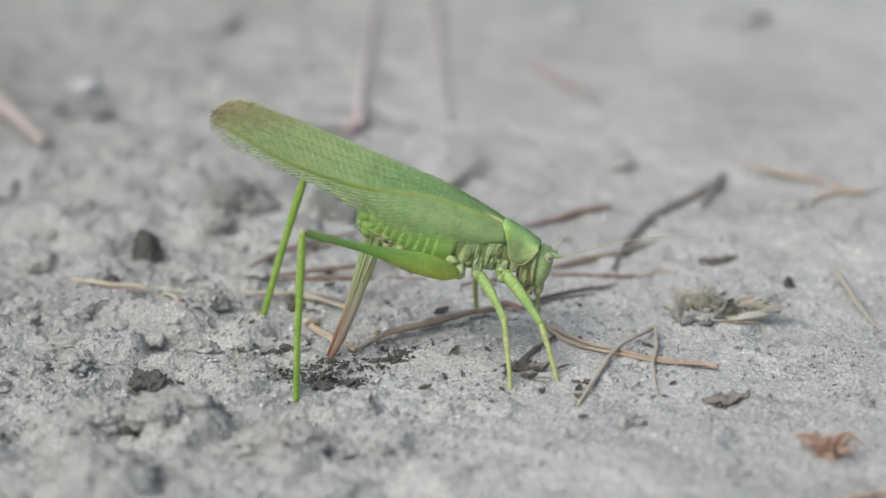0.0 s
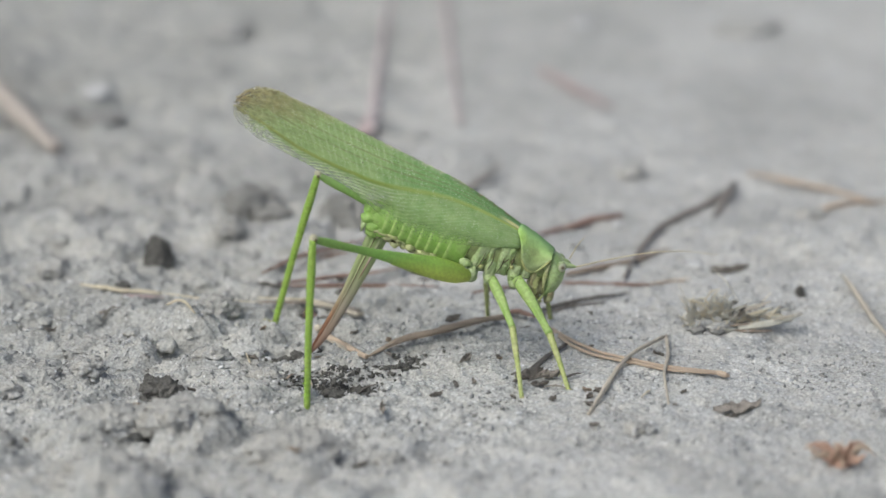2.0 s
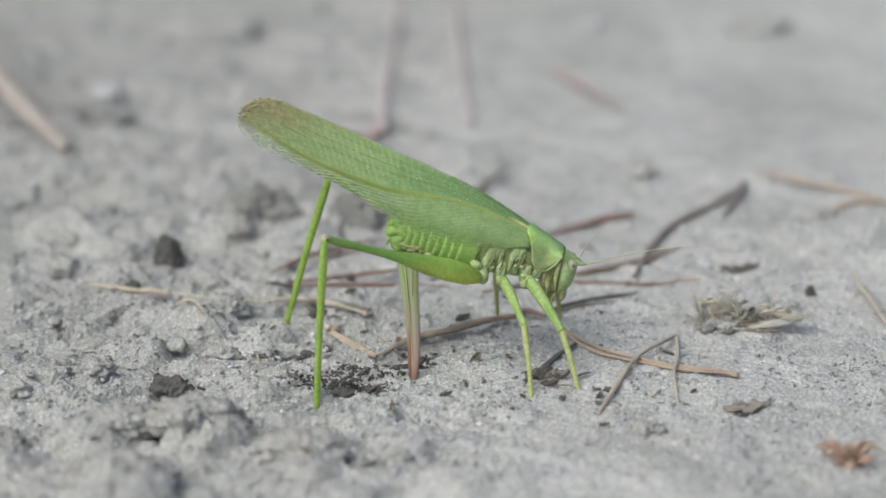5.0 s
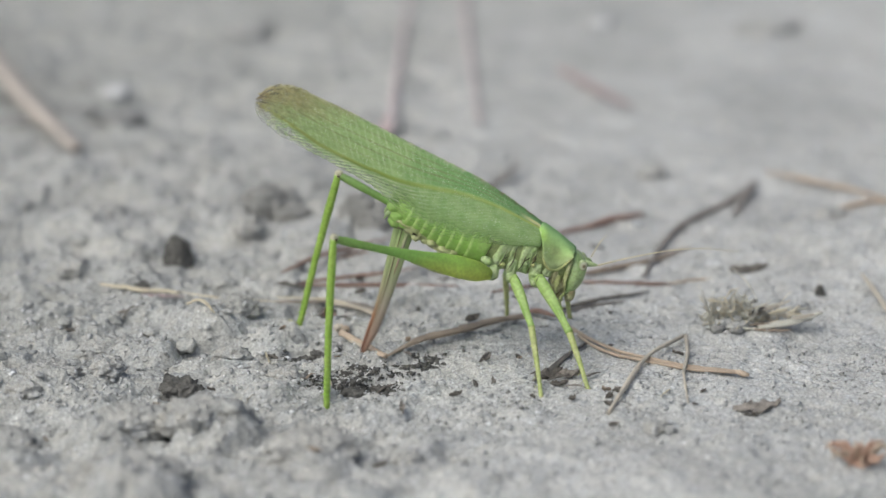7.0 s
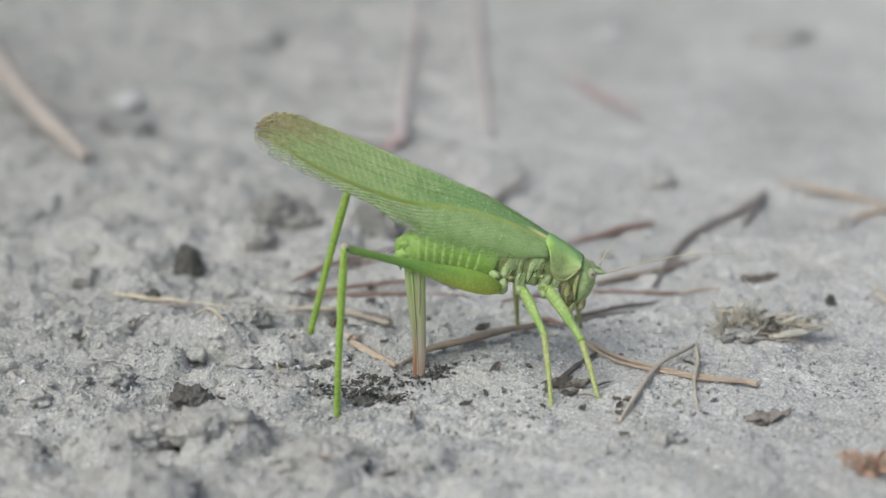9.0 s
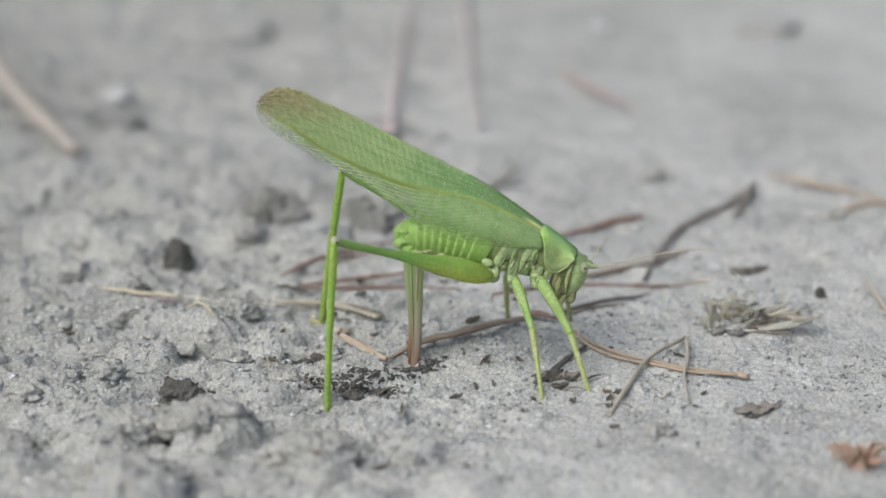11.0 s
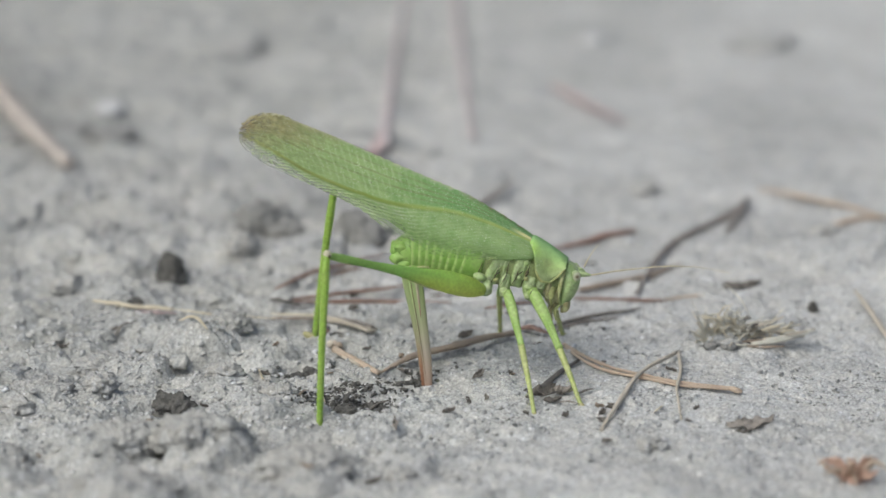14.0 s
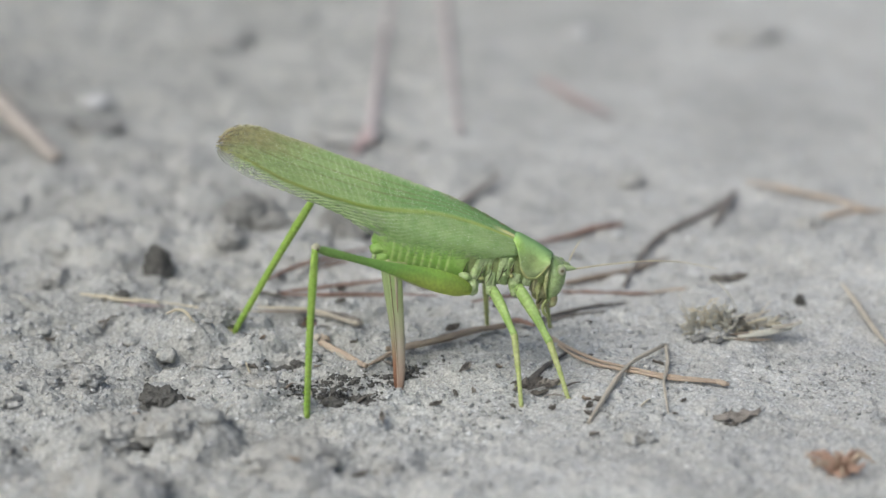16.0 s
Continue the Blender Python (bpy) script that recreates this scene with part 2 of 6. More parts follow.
TARSUS = horn_material("ochre_foot", (0.50, 0.45, 0.24), (0.40, 0.40, 0.17), 900)


def wing_material():
    m = Mat("leaf_like_wing", 0.34, 0.5)
    uv = m.co.outputs["UV"]
    u, v, _ = m.split(uv)

    def bands(scale, direction, wobble, low, high):
        w = m.n.new("ShaderNodeTexWave")
        w.bands_direction = direction
        m.l.new(m.stretch(uv, scale), w.inputs["Vector"])
        for key, value in (("Scale", 1.0), ("Distortion", wobble), ("Detail", 3.0), ("Detail Scale", 1.2), ("Detail Roughness", 0.65)):
            w.inputs[key].default_value = value
        lines = m.ramp(w.outputs[1], (low, 0.0), (high, 1.0))
        return m.math("MULTIPLY", lines, m.ramp(m.noise(1.0, 4, 0.65, m.stretch(uv, (21, 9, 1))), (0.36, 0.1), (0.6, 1.0)))
    blotch = m.ramp(m.noise(1.0, 5, 0.62, m.stretch(uv, (17, 6, 1))), (0.34, 0.0), (0.66, 1.0))
    base = m.mix(blotch, (0.235, 0.43, 0.14), (0.39, 0.57, 0.245))
    # greyer towards the free end
    base = m.mix(m.ramp(u, (0.35, 0.0), (0.85, 0.7)), base, (0.43, 0.54, 0.275))
    course = m.ramp(u, (0.0, 0.22), (0.14, 0.24), (0.25, 0.29), (0.34, 0.36), (0.43, 0.5), (0.52, 0.68), (0.62, 0.78), (0.75, 0.81), (0.85, 0.75), (0.92, 0.7), (1.0, 0.6))
    course.node.color_ramp.interpolation = "B_SPLINE"
    below = m.math("SUBTRACT", v, course)
    low = m.ramp(below, (0.015, 0.0), (0.05, 1.0))
    high = m.ramp(m.math("MULTIPLY", below, -1.0), (0.01, 0.0), (0.05, 1.0))
    # deep green field above the vein near the root, painted sheen below it
    base = m.mix(m.math("MULTIPLY", high, m.ramp(u, (0.05, 0.85), (0.28, 0.6), (0.5, 0.0))), base, (0.165, 0.40, 0.15))
    sheen_tint = m.ramp(m.noise(1.0, 5, 0.7, m.stretch(uv, (34, 11, 1))), (0.34, 0.05), (0.66, 0.8))
    base = m.mix(m.math("MULTIPLY", low, sheen_tint), base, (0.43, 0.59, 0.31))
    # finer lengthwise veins
    for part_of, dark in ((0.74, 0.35), (0.56, 0.75), (0.38, 0.6), (0.2, 0.5)):
        gap = m.math("ABSOLUTE", m.math("SUBTRACT", v, m.math("MULTIPLY", course, part_of)))
        strength = m.math("MULTIPLY", m.ramp(gap, (0.004, 1.0), (0.018, 0.0)), m.ramp(m.noise(1.0, 3, 0.6, m.stretch(uv, (9, 3, 1))), (0.3, 0.3), (0.6, 1.0)))
        base = m.mix(m.math("MULTIPLY", strength, dark), base, (0.23, 0.27, 0.12))
    # ladder of pale cross veins in the outer half, slanting pale pleats below the vein
    ladder = bands((24, 3.4, 1), "DIAGONAL", 3.2, 0.55, 0.95)
    base = m.mix(m.math("MULTIPLY", m.math("MULTIPLY", ladder, high), m.ramp(u, (0.3, 0.08), (0.55, 0.5), (0.85, 0.3))), base, (0.56, 0.69, 0.44))
    pleat = bands((22, -11, 1), "DIAGONAL", 3.0, 0.4, 0.95)
    base = m.mix(m.math("MULTIPLY", m.math("MULTIPLY", pleat, low), m.ramp(u, (0.12, 0.06), (0.32, 0.18), (0.42, 0.9), (0.7, 0.95))), base, (0.60, 0.69, 0.47))
    # fine net of veins
    net = m.ramp(m.cells(1.0, m.stretch(uv, (95, 26, 1)), "DISTANCE_TO_EDGE"), (0.0, 1.0), (0.09, 0.0))
    base = m.mix(m.math("MULTIPLY", net, 0.28), base, (0.52, 0.65, 0.42))
    # withered brown end, darkest along its rim
    edge = m.math("ADD", u, m.math("MULTIPLY", m.math("SUBTRACT", m.noise(1.0, 5, 0.65, m.stretch(uv, (12, 5, 1))), 0.5), 0.32))
    edge = m.math("SUBTRACT", edge, m.math("MULTIPLY", v, 0.3))
    dry = m.mix(m.ramp(m.noise(1.0, 4, 0.7, m.stretch(uv, (46, 15, 1))), (0.35, 0.0), (0.65, 1.0)), (0.33, 0.265, 0.125), (0.50, 0.46, 0.30))
    base = m.mix(m.ramp(edge, (0.66, 0.0), (0.76, 0.45), (0.86, 0.72), (1.0, 0.85)), base, dry)
    rim_end = m.math("MULTIPLY", m.ramp(u, (0.955, 0.0), (0.985, 1.0)), m.ramp(m.noise(1.0, 4, 0.7, m.stretch(uv, (60, 30, 1))), (0.42, 0.1), (0.58, 0.9)))
    base = m.mix(rim_end, base, (0.22, 0.16, 0.07))
    # sparse dark specks
    base = m.mix(m.ramp(m.cells(1.0, m.stretch(uv, (26, 6, 1))), (0.035, 0.9), (0.07, 0.0)), base, (0.07, 0.09, 0.03))
    # brown leading edge near the root, painted pale as if lit further out
    rim = m.math("MULTIPLY", m.ramp(v, (0.0, 1.0), (0.05, 0.0)), m.ramp(m.noise(1.0, 3, 0.6, m.stretch(uv, (38, 3, 1))), (0.4, 0.1), (0.6, 0.9)))
    base = m.mix(rim, base, m.ramp(u, (0.0, (0.2, 0.15, 0.09)), (0.16, (0.34, 0.3, 0.2)), (0.3, (0.56, 0.62, 0.46)), (1.0, (0.6, 0.62, 0.5))))
    # glints of light painted as pale flecks
    painted_glint = m.ramp(m.cells(1.0, m.stretch(uv, (130, 36, 1)), "F1"), (0.16, 1.0), (0.3, 0.0))
    painted_glint = m.math("MULTIPLY", painted_glint, m.ramp(m.noise(1.0, 4, 0.65, m.stretch(uv, (24, 8, 1))), (0.42, 0.05), (0.6, 0.9)))
    base = m.mix(painted_glint, base, (0.72, 0.80, 0.66))
    # the strong lengthwise vein, yellowish at the root, olive further out
    away = m.math("ABSOLUTE", below)
    vein = m.ramp(away, (0.012, 1.0), (0.05, 0.0))
    base = m.mix(m.math("MULTIPLY", vein, m.ramp(u, (0.0, 0.75), (0.25, 0.5), (0.5, 0.85), (0.9, 0.75))), base, m.ramp(u, (0.0, (0.52, 0.60, 0.2)), (0.3, (0.42, 0.52, 0.15)), (0.5, (0.29, 0.40, 0.075)), (1.0, (0.34, 0.36, 0.12))))
    # the pale shoulder
    hinge = m.math("MULTIPLY", m.ramp(u, (0.02, 1.0), (0.075, 0.0)), m.ramp(m.math("ABSOLUTE", m.math("SUBTRACT", v, 0.15)), (0.02, 1.0), (0.06, 0.0)))
    base = m.mix(hinge, base, (0.80, 0.80, 0.48))
    base = m.mix(1.0, base, (1.35, 1.28, 1.18), "MULTIPLY")
    m.colour(base)
    m.bump(net, 0.35, 0.0001)
    m.bump(ladder, 0.25, 0.0001)
    m.bump(pleat, 0.2, 0.00012)
    m.bump(vein, 0.5, 0.0003)
    m.bump(m.noise(1.0, 5, 0.7, m.stretch(uv, (48, 15, 1))), 0.7, 0.0006)
    m.translucent(0.36, base)
    # the lower margin and the worn end are glassy
    out = m.n["Material Output"].inputs[0]
    solid = out.links[0].from_socket
    x = m.n.new("ShaderNodeMixShader")
    streak = m.ramp(m.noise(1.0, 4, 0.65, m.stretch(uv, (16, 60, 1))), (0.35, 0.45), (0.62, 1.0))
    patch = m.ramp(m.noise(1.0, 3, 0.6, m.stretch(uv, (40, 8, 1))), (0.3, 0.65), (0.6, 1.0))
    near_body = m.math("MULTIPLY", m.math("MULTIPLY", m.ramp(v, (0.58, 0.0), (0.8, 0.55), (0.96, 0.97)), m.ramp(u, (0.02, 0.15), (0.14, 1.0), (0.44, 1.0), (0.5, 0.0))), patch)
    between = m.math("SUBTRACT", 1.0, m.math("MULTIPLY", pleat, 0.6))
    far_end = m.math("MULTIPLY", m.math("MULTIPLY", m.ramp(below, (0.03, 0.0), (0.12, 1.0)), m.ramp(u, (0.4, 0.15), (0.5, 0.75), (0.6, 0.9), (0.95, 0.95))), m.math("MULTIPLY", streak, between))
    worn = m.math("MULTIPLY", m.ramp(u, (0.62, 0.0), (0.86, 0.38), (0.95, 0.7), (1.0, 0.97)), m.ramp(m.noise(1.0, 5, 0.7, m.stretch(uv, (30, 11, 1))), (0.4, 0.1), (0.62, 1.0)))
    clear = m.math("ADD", m.math("ADD", near_body, worn), far_end)
    m.set(x.inputs[0], m.math("MINIMUM", clear, 0.95))
    m.l.new(solid, x.inputs[1])
    m.l.new(m.n.new("ShaderNodeBsdfTransparent").outputs[0], x.inputs[2])
    m.l.new(x.outputs[0], out)
    return m.m


WING = wing_material()


def membrane_material():
    m = Mat("clear_wing_membrane", 0.35, 0.5)
    uv = m.co.outputs["UV"]
    rib = m.ramp(m.split(m.stretch(uv, (1, 1, 1)))[1], (0.0, 0.4), (1.0, 1.0))
    m.colour(m.mix(m.noise(1.0, 3, 0.6, m.stretch(uv, (60, 4, 1))), (0.5, 0.54, 0.42), (0.66, 0.66, 0.6)))
    t = m.n.new("ShaderNodeBsdfTransparent")
    x = m.n.new("ShaderNodeMixShader")
    m.set(x.inputs[0], m.math("MULTIPLY", m.math("MULTIPLY", rib, m.ramp(m.noise(1.0, 4, 0.7, m.stretch(uv, (14, 5, 1))), (0.35, 0.15), (0.65, 1.0))), 0.6))
    m.l.new(t.outputs[0], x.inputs[1]), m.l.new(m.b.outputs[0], x.inputs[2])
    m.l.new(x.outputs[0], m.n["Material Output"].inputs[0])
    return m.m


MEMBRANE = membrane_material()


def blade_material():
    """The egg-laying sword: green at its root, then tan, rusty towards the point and along one edge."""
    m = Mat("ovipositor_horn", 0.38, 0.45)
    u, v, _ = m.split(m.co.outputs["UV"])
    c = m.ramp(u, (0.0, (0.37, 0.51, 0.19)), (0.25, (0.40, 0.50, 0.22)), (0.45, (0.44, 0.46, 0.27)), (0.62, (0.49, 0.43, 0.33)), (0.82, (0.46, 0.33, 0.25)), (0.93, (0.33, 0.2, 0.14)), (1.0, (0.14, 0.07, 0.05)))
    c = m.mix(1.0, c, m.ramp(m.noise(1.0, 4, 0.6, m.stretch(m.co.outputs["UV"], (2, 14, 1))), (0.3, 0.88), (0.7, 1.1)), "MULTIPLY")
    m.colour(c)
    m.bump(m.noise(1.0, 3, 0.6, m.stretch(m.co.outputs["UV"], (3, 20, 1))), 0.25, 0.0002)
    return m.translucent(0.1, c).m


SWORD = blade_material()


def sword_edge_material():
    m = Mat("rusty_ovipositor_edge", 0.35, 0.5)
    u, v, _ = m.split(m.co.outputs["UV"])
    c = m.ramp(u, (0.0, (0.37, 0.48, 0.2)), (0.36, (0.40, 0.47, 0.22)), (0.55, (0.42, 0.38, 0.24)), (0.72, (0.36, 0.19, 0.11)), (1.0, (0.15, 0.055, 0.035)))
    m.colour(c)
    m.bump(m.noise(1200, 3), 0.3, 0.0002)
    return m.translucent(0.15, c).m


SWORDEDGE = sword_edge_material()


def eye_material():
    m = Mat("pale_compound_eye", 0.22, 0.6)
    x, y, z = m.split(m.co.outputs["Object"])
    r = m.math("POWER", m.math("ADD", m.math("POWER", m.math("SUBTRACT", x, 0.00018), 2.0), m.math("POWER", z, 2.0)), 0.5)
    c = m.ramp(m.math("MULTIPLY", r, 1000.0), (0.0, (0.14, 0.11, 0.07)), (0.16, (0.2, 0.17, 0.1)), (0.3, (0.40, 0.40, 0.28)), (0.5, (0.47, 0.49, 0.33)), (0.7, (0.36, 0.44, 0.22)))
    m.colour(c)
    return m.m


EYEMAT = eye_material()


# ---- mesh helpers (all in millimetres until the last step) ----
def obj(name, verts, faces, mat, uvs=None, smooth=True):
    me = bpy.data.meshes.new(name)
    me.from_pydata([tuple(float(c) * MM for c in v) for v in verts], [], [tuple(f) for f in faces])
    me.materials.append(mat)
    if smooth:
        me.polygons.foreach_set("use_smooth", [True] * len(me.polygons))
    if uvs is not None:
        layer = me.uv_layers.new(name="UVMap")
        for loop in me.loops:
            layer.data[loop.index].uv = uvs[loop.vertex_index]
    me.update()
    return new(name, me)


def under(ob, parent, label=""):
    ob.parent = parent
    return tagged(ob, label) if label else ob


def loft(name, rings, mat, closed=True, caps=True):
    """A skin over rings of points; u runs along it, v round it."""
    k, n = len(rings[0]), len(rings)
    verts = [p for r in rings for p in r]
    uvs = [(i / (n - 1), j / (k - 1)) for i in range(n) for j in range(k)]
    faces = []
    for i in range(n - 1):
        for j in range(k if closed else k - 1):
            a, b = i * k + j, i * k + (j + 1) % k
            faces.append((a, b, b + k, a + k))
    if caps and closed:
        faces += [tuple(range(k))[::-1], tuple(range((n - 1) * k, n * k))]
    return obj(name, verts, faces, mat, uvs)


def smooth_line(points, n):
    """n places along a smooth curve through a few points."""
    p = np.array(points, float)
    s = np.concatenate([[0], np.cumsum(np.linalg.norm(np.diff(p, axis=0), axis=1))])
    return glide(s, p, np.linspace(0, s[-1], n))


def glide(ts, values, at):
    """Smooth interpolation with no overshoot (monotone cubic), column by column."""
    ts, values, at = np.array(ts, float), np.array(values, float), np.atleast_1d(np.array(at, float))
    if values.ndim == 1:
        values = values[:, None]
    h, d = np.diff(ts)[:, None], np.diff(values, axis=0) / np.diff(ts)[:, None]
    m = np.zeros_like(values)
    m[0], m[-1] = d[0], d[-1]
    if len(ts) > 2:
        same = d[:-1] * d[1:] > 0
        w1, w2 = 2 * h[1:] + h[:-1], h[1:] + 2 * h[:-1]
        with np.errstate(divide="ignore", invalid="ignore"):
            m[1:-1] = np.where(same, (w1 + w2) / (w1 / d[:-1] + w2 / d[1:]), 0)
    i = np.clip(np.searchsorted(ts, at, side="right") - 1, 0, len(ts) - 2)
    x = np.clip((at - ts[i]) / h[i, 0], 0, 1)[:, None]
    return ((1 + 2 * x) * (1 - x) ** 2 * values[i] + x * (1 - x) ** 2 * h[i] * m[i]
            + x * x * (3 - 2 * x) * values[i + 1] + x * x * (x - 1) * h[i] * m[i + 1])


def tube(name, points, radii, mat, sides=10, flat=1.0, up=(0, 0, 1), n=None):
    """A tapered limb along a curve. flat: the ratio of its thickness across `up` to that along it."""
    n = n or max(8, 3 * len(points))
    line = smooth_line(points, n)
    rad = glide(np.linspace(0, 1, len(radii)), radii, np.linspace(0, 1, n))[:, 0].tolist()
    rings, u = [], Vector(up)
    for i in range(n):
        t = Vector(line[min(i + 1, n - 1)] - line[max(i - 1, 0)]).normalized()
        side = t.cross(u).normalized()
        top = side.cross(t).normalized()
        c = Vector(line[i])
        rings.append([c + (side * (math.cos(a) * flat) + top * math.sin(a)) * rad[i] for a in np.linspace(0, 2 * math.pi, sides, endpoint=False).tolist()])
    return loft(name, rings, mat)


def pebble(name, centre, size, mat, seed, rough=0.3, level=3, spiky=1.6, grit=0.0):
    """A lumpy rounded body."""
    bm = bmesh.new()
    bmesh.ops.create_icosphere(bm, subdivisions=level, radius=1)
    off = Vector((seed * 3.7, seed * 1.3, seed * 7.1))
    for v in bm.verts:
        k = 1 + rough * noise.fractal(v.co * spiky + off, 1.0, 2.0, 4)
        p = Vector([v.co[i] * k * size[i] for i in range(3)])
        if grit:
            k = grit * (noise.fractal(p * 1.1 + off, 0.5, 2.1, 5) + 0.6 * noise.noise(p * 3.1 + off))
            p += v.co * k
        v.co = (p + Vector(centre)) * MM
    me = bpy.data.meshes.new(name)
    bm.to_mesh(me)
    bm.free()
    me.materials.append(mat)
    me.polygons.foreach_set("use_smooth", [True] * len(me.polygons))
    return new(name, me)


def thing(name, x, y, z, label, category, group=""):
    ob = new(name)
    ob.location = (x * MM, y * MM, z * MM)
    return tagged(ob, label, category, group)


# ---- ground: one sheet of sandy soil ----
def hashed(ix, iy, seed):
    h = (ix.astype(np.int64) * 374761393 + iy.astype(np.int64) * 668265263 + seed * 1442695041) & 0xFFFFFFFF
    h = ((h ^ (h >> 13)) * 1274126177) & 0xFFFFFFFF
    return ((h ^ (h >> 16)) & 0xFFFF) / 65535.0 * 2 * math.pi


def grad(x, y, seed):
    """Gradient noise, about -0.7 to 0.7."""
    x0, y0 = np.floor(x), np.floor(y)
    fx, fy = x - x0, y - y0
    sx, sy = fx ** 3 * (fx * (fx * 6 - 15) + 10), fy ** 3 * (fy * (fy * 6 - 15) + 10)

    def corner(i, j):
        a = hashed(x0 + i, y0 + j, seed)
        return np.cos(a) * (fx - i) + np.sin(a) * (fy - j)
    a = corner(0, 0) * (1 - sx) + corner(1, 0) * sx
    b = corner(0, 1) * (1 - sx) + corner(1, 1) * sx
    return a * (1 - sy) + b * sy


def cobble(x, y, seed):
    """Rounded lumps with sharp gaps between them, 0 to 1."""
    x0, y0 = np.floor(x), np.floor(y)
    best = np.full(np.shape(x), 9.0)
    for i in (-1, 0, 1):
        for j in (-1, 0, 1):
            a, b = hashed(x0 + i, y0 + j, seed) / (2 * math.pi), hashed(x0 + i, y0 + j, seed + 71) / (2 * math.pi)
            size = 0.65 + 0.6 * hashed(x0 + i, y0 + j, seed + 33) / (2 * math.pi)
            best = np.minimum(best, ((x - x0 - i - a) ** 2 + (y - y0 - j - b) ** 2) / size ** 2)
    return np.sqrt(np.clip(1 - best, 0, 1))


def step(a, b, x):
    k = np.clip((x - a) / (b - a), 0, 1)
    return k * k * (3 - 2 * k)


# x, y, reach in x, reach in y, height
HUMPS = [(-26, -57, 6, 4, 1.0), (-45, 8, 14, 8, 2.0), (-60, 40, 30, 10, 1.5),
         (40, -38, 9, 4, 0.7), (-47, -19, 6, 5, 2.0), (-36, -23, 3, 4, 0.8), (-22, -30, 10, 5, -0.4), (-11, -19, 10, 4.5, -1.7), (-18, -17.5, 4, 3, -0.9), (63, 5, 16, 9, 2), (-20, 2, 8, 5, 1.5), (-13, -52, 5, 3.6, -1.5), (-3.5, -50.5, 5, 3.5, -0.8)]
# crumbly mounds with steep flanks: x, y, reach in x, reach in y, height
MOUNDS = [(-46, -80, 7.5, 7.5, 3.4), (-30.5, -82, 6.8, 6, 3.6), (-16.5, -93.5, 5.2, 4.2, 3.2), (-40, -104, 8, 4.8, 4.2), (-42.5, -48, 6, 4.2, 2.2), (-33, -41, 4.5, 3.2, 2.4), (-24, -66, 4, 3, 1.5),
          (-54, -62, 4, 3, 1.8), (-52, -38, 4.5, 3, 1.5), (-57, -90, 5, 4, 3), (-4, -88, 4, 3, 1.4), (-24, -42, 3.5, 2.4, 1.2), (-48, -4, 5, 3.5, 2.2), (-30, 4, 5, 3, 1.8), (-58, 8, 6, 4, 2.4), (-50, 26, 7, 4, 2.4), (-36, 34, 6, 4, 2.2), (60, -4, 5, 3, 1.6), (-8, 30, 5, 3, 1.8), (-34.5, -73, 7.0, 4.0, 1.7), (-38, -37, 10, 6.5, 1.5), (-31.5, -31, 4, 4, 1.4), (-66, -70, 7, 5, 1.6), (2, -101, 6, 4, 1.2), (30, -98, 8, 5, 1.0), (-62, -25, 7, 4, 1.8)]
# x, y, reach in x, reach in y, depth
PITS = [(-52, -69, 3.0, 1.6, 1.6), (-44, -59, 2.6, 1.3, 1.4), (-23, -74, 2.4, 1.3, 1.3), (-26, -51, 2.2, 1.2, 1.2), (-38, -54, 2.0, 1.2, 1.2), (-4.5, -53, 7.5, 3.6, 1.7), (-28.7, -67.5, 1.8, 2.2, 2.0), (-37.8, -79, 1.5, 4.0, 2.4), (-19.6, -48, 3.4, 2.6, 2.2),
        (-12.5, -61, 4.2, 2.6, 1.5), (-8.5, -59, 3.0, 2.2, 1.1), (-2.5, -66, 1.6, 1.0, 0.9), (-47, -79, 2.0, 1.6, 1.2), (-13, -33, 2.5, 2.0, 1.2),
        (-22, 30, 26, 10, 1.5), (-60, 85, 30, 9, 2), (15.5, -57, 2.6, 2.4, 0.7), (38.5, -36, 2.2, 2.2, 0.9),
        (-37.2, -63.5, 3.9, 3.0, 2.0), (-36, -79, 1.0, 4.6, 2.8), (-29.3, -82.5, 0.6, 3.0, 1.8), (-60, -69.5, 2.6, 1.0, 2.2), (-56, -40, 3.2, 0.9, 1.5), (-24.6, -36.5, 2.2, 1.4, 1.4)]
# small dark gaps between the crumbs of the broken crust
GAPS = [(random.uniform(-66, -9), random.uniform(-96, 2), random.uniform(0.6, 2.4), random.uniform(0.35, 0.9), random.uniform(0.9, 1.9)) for _ in range(80)]


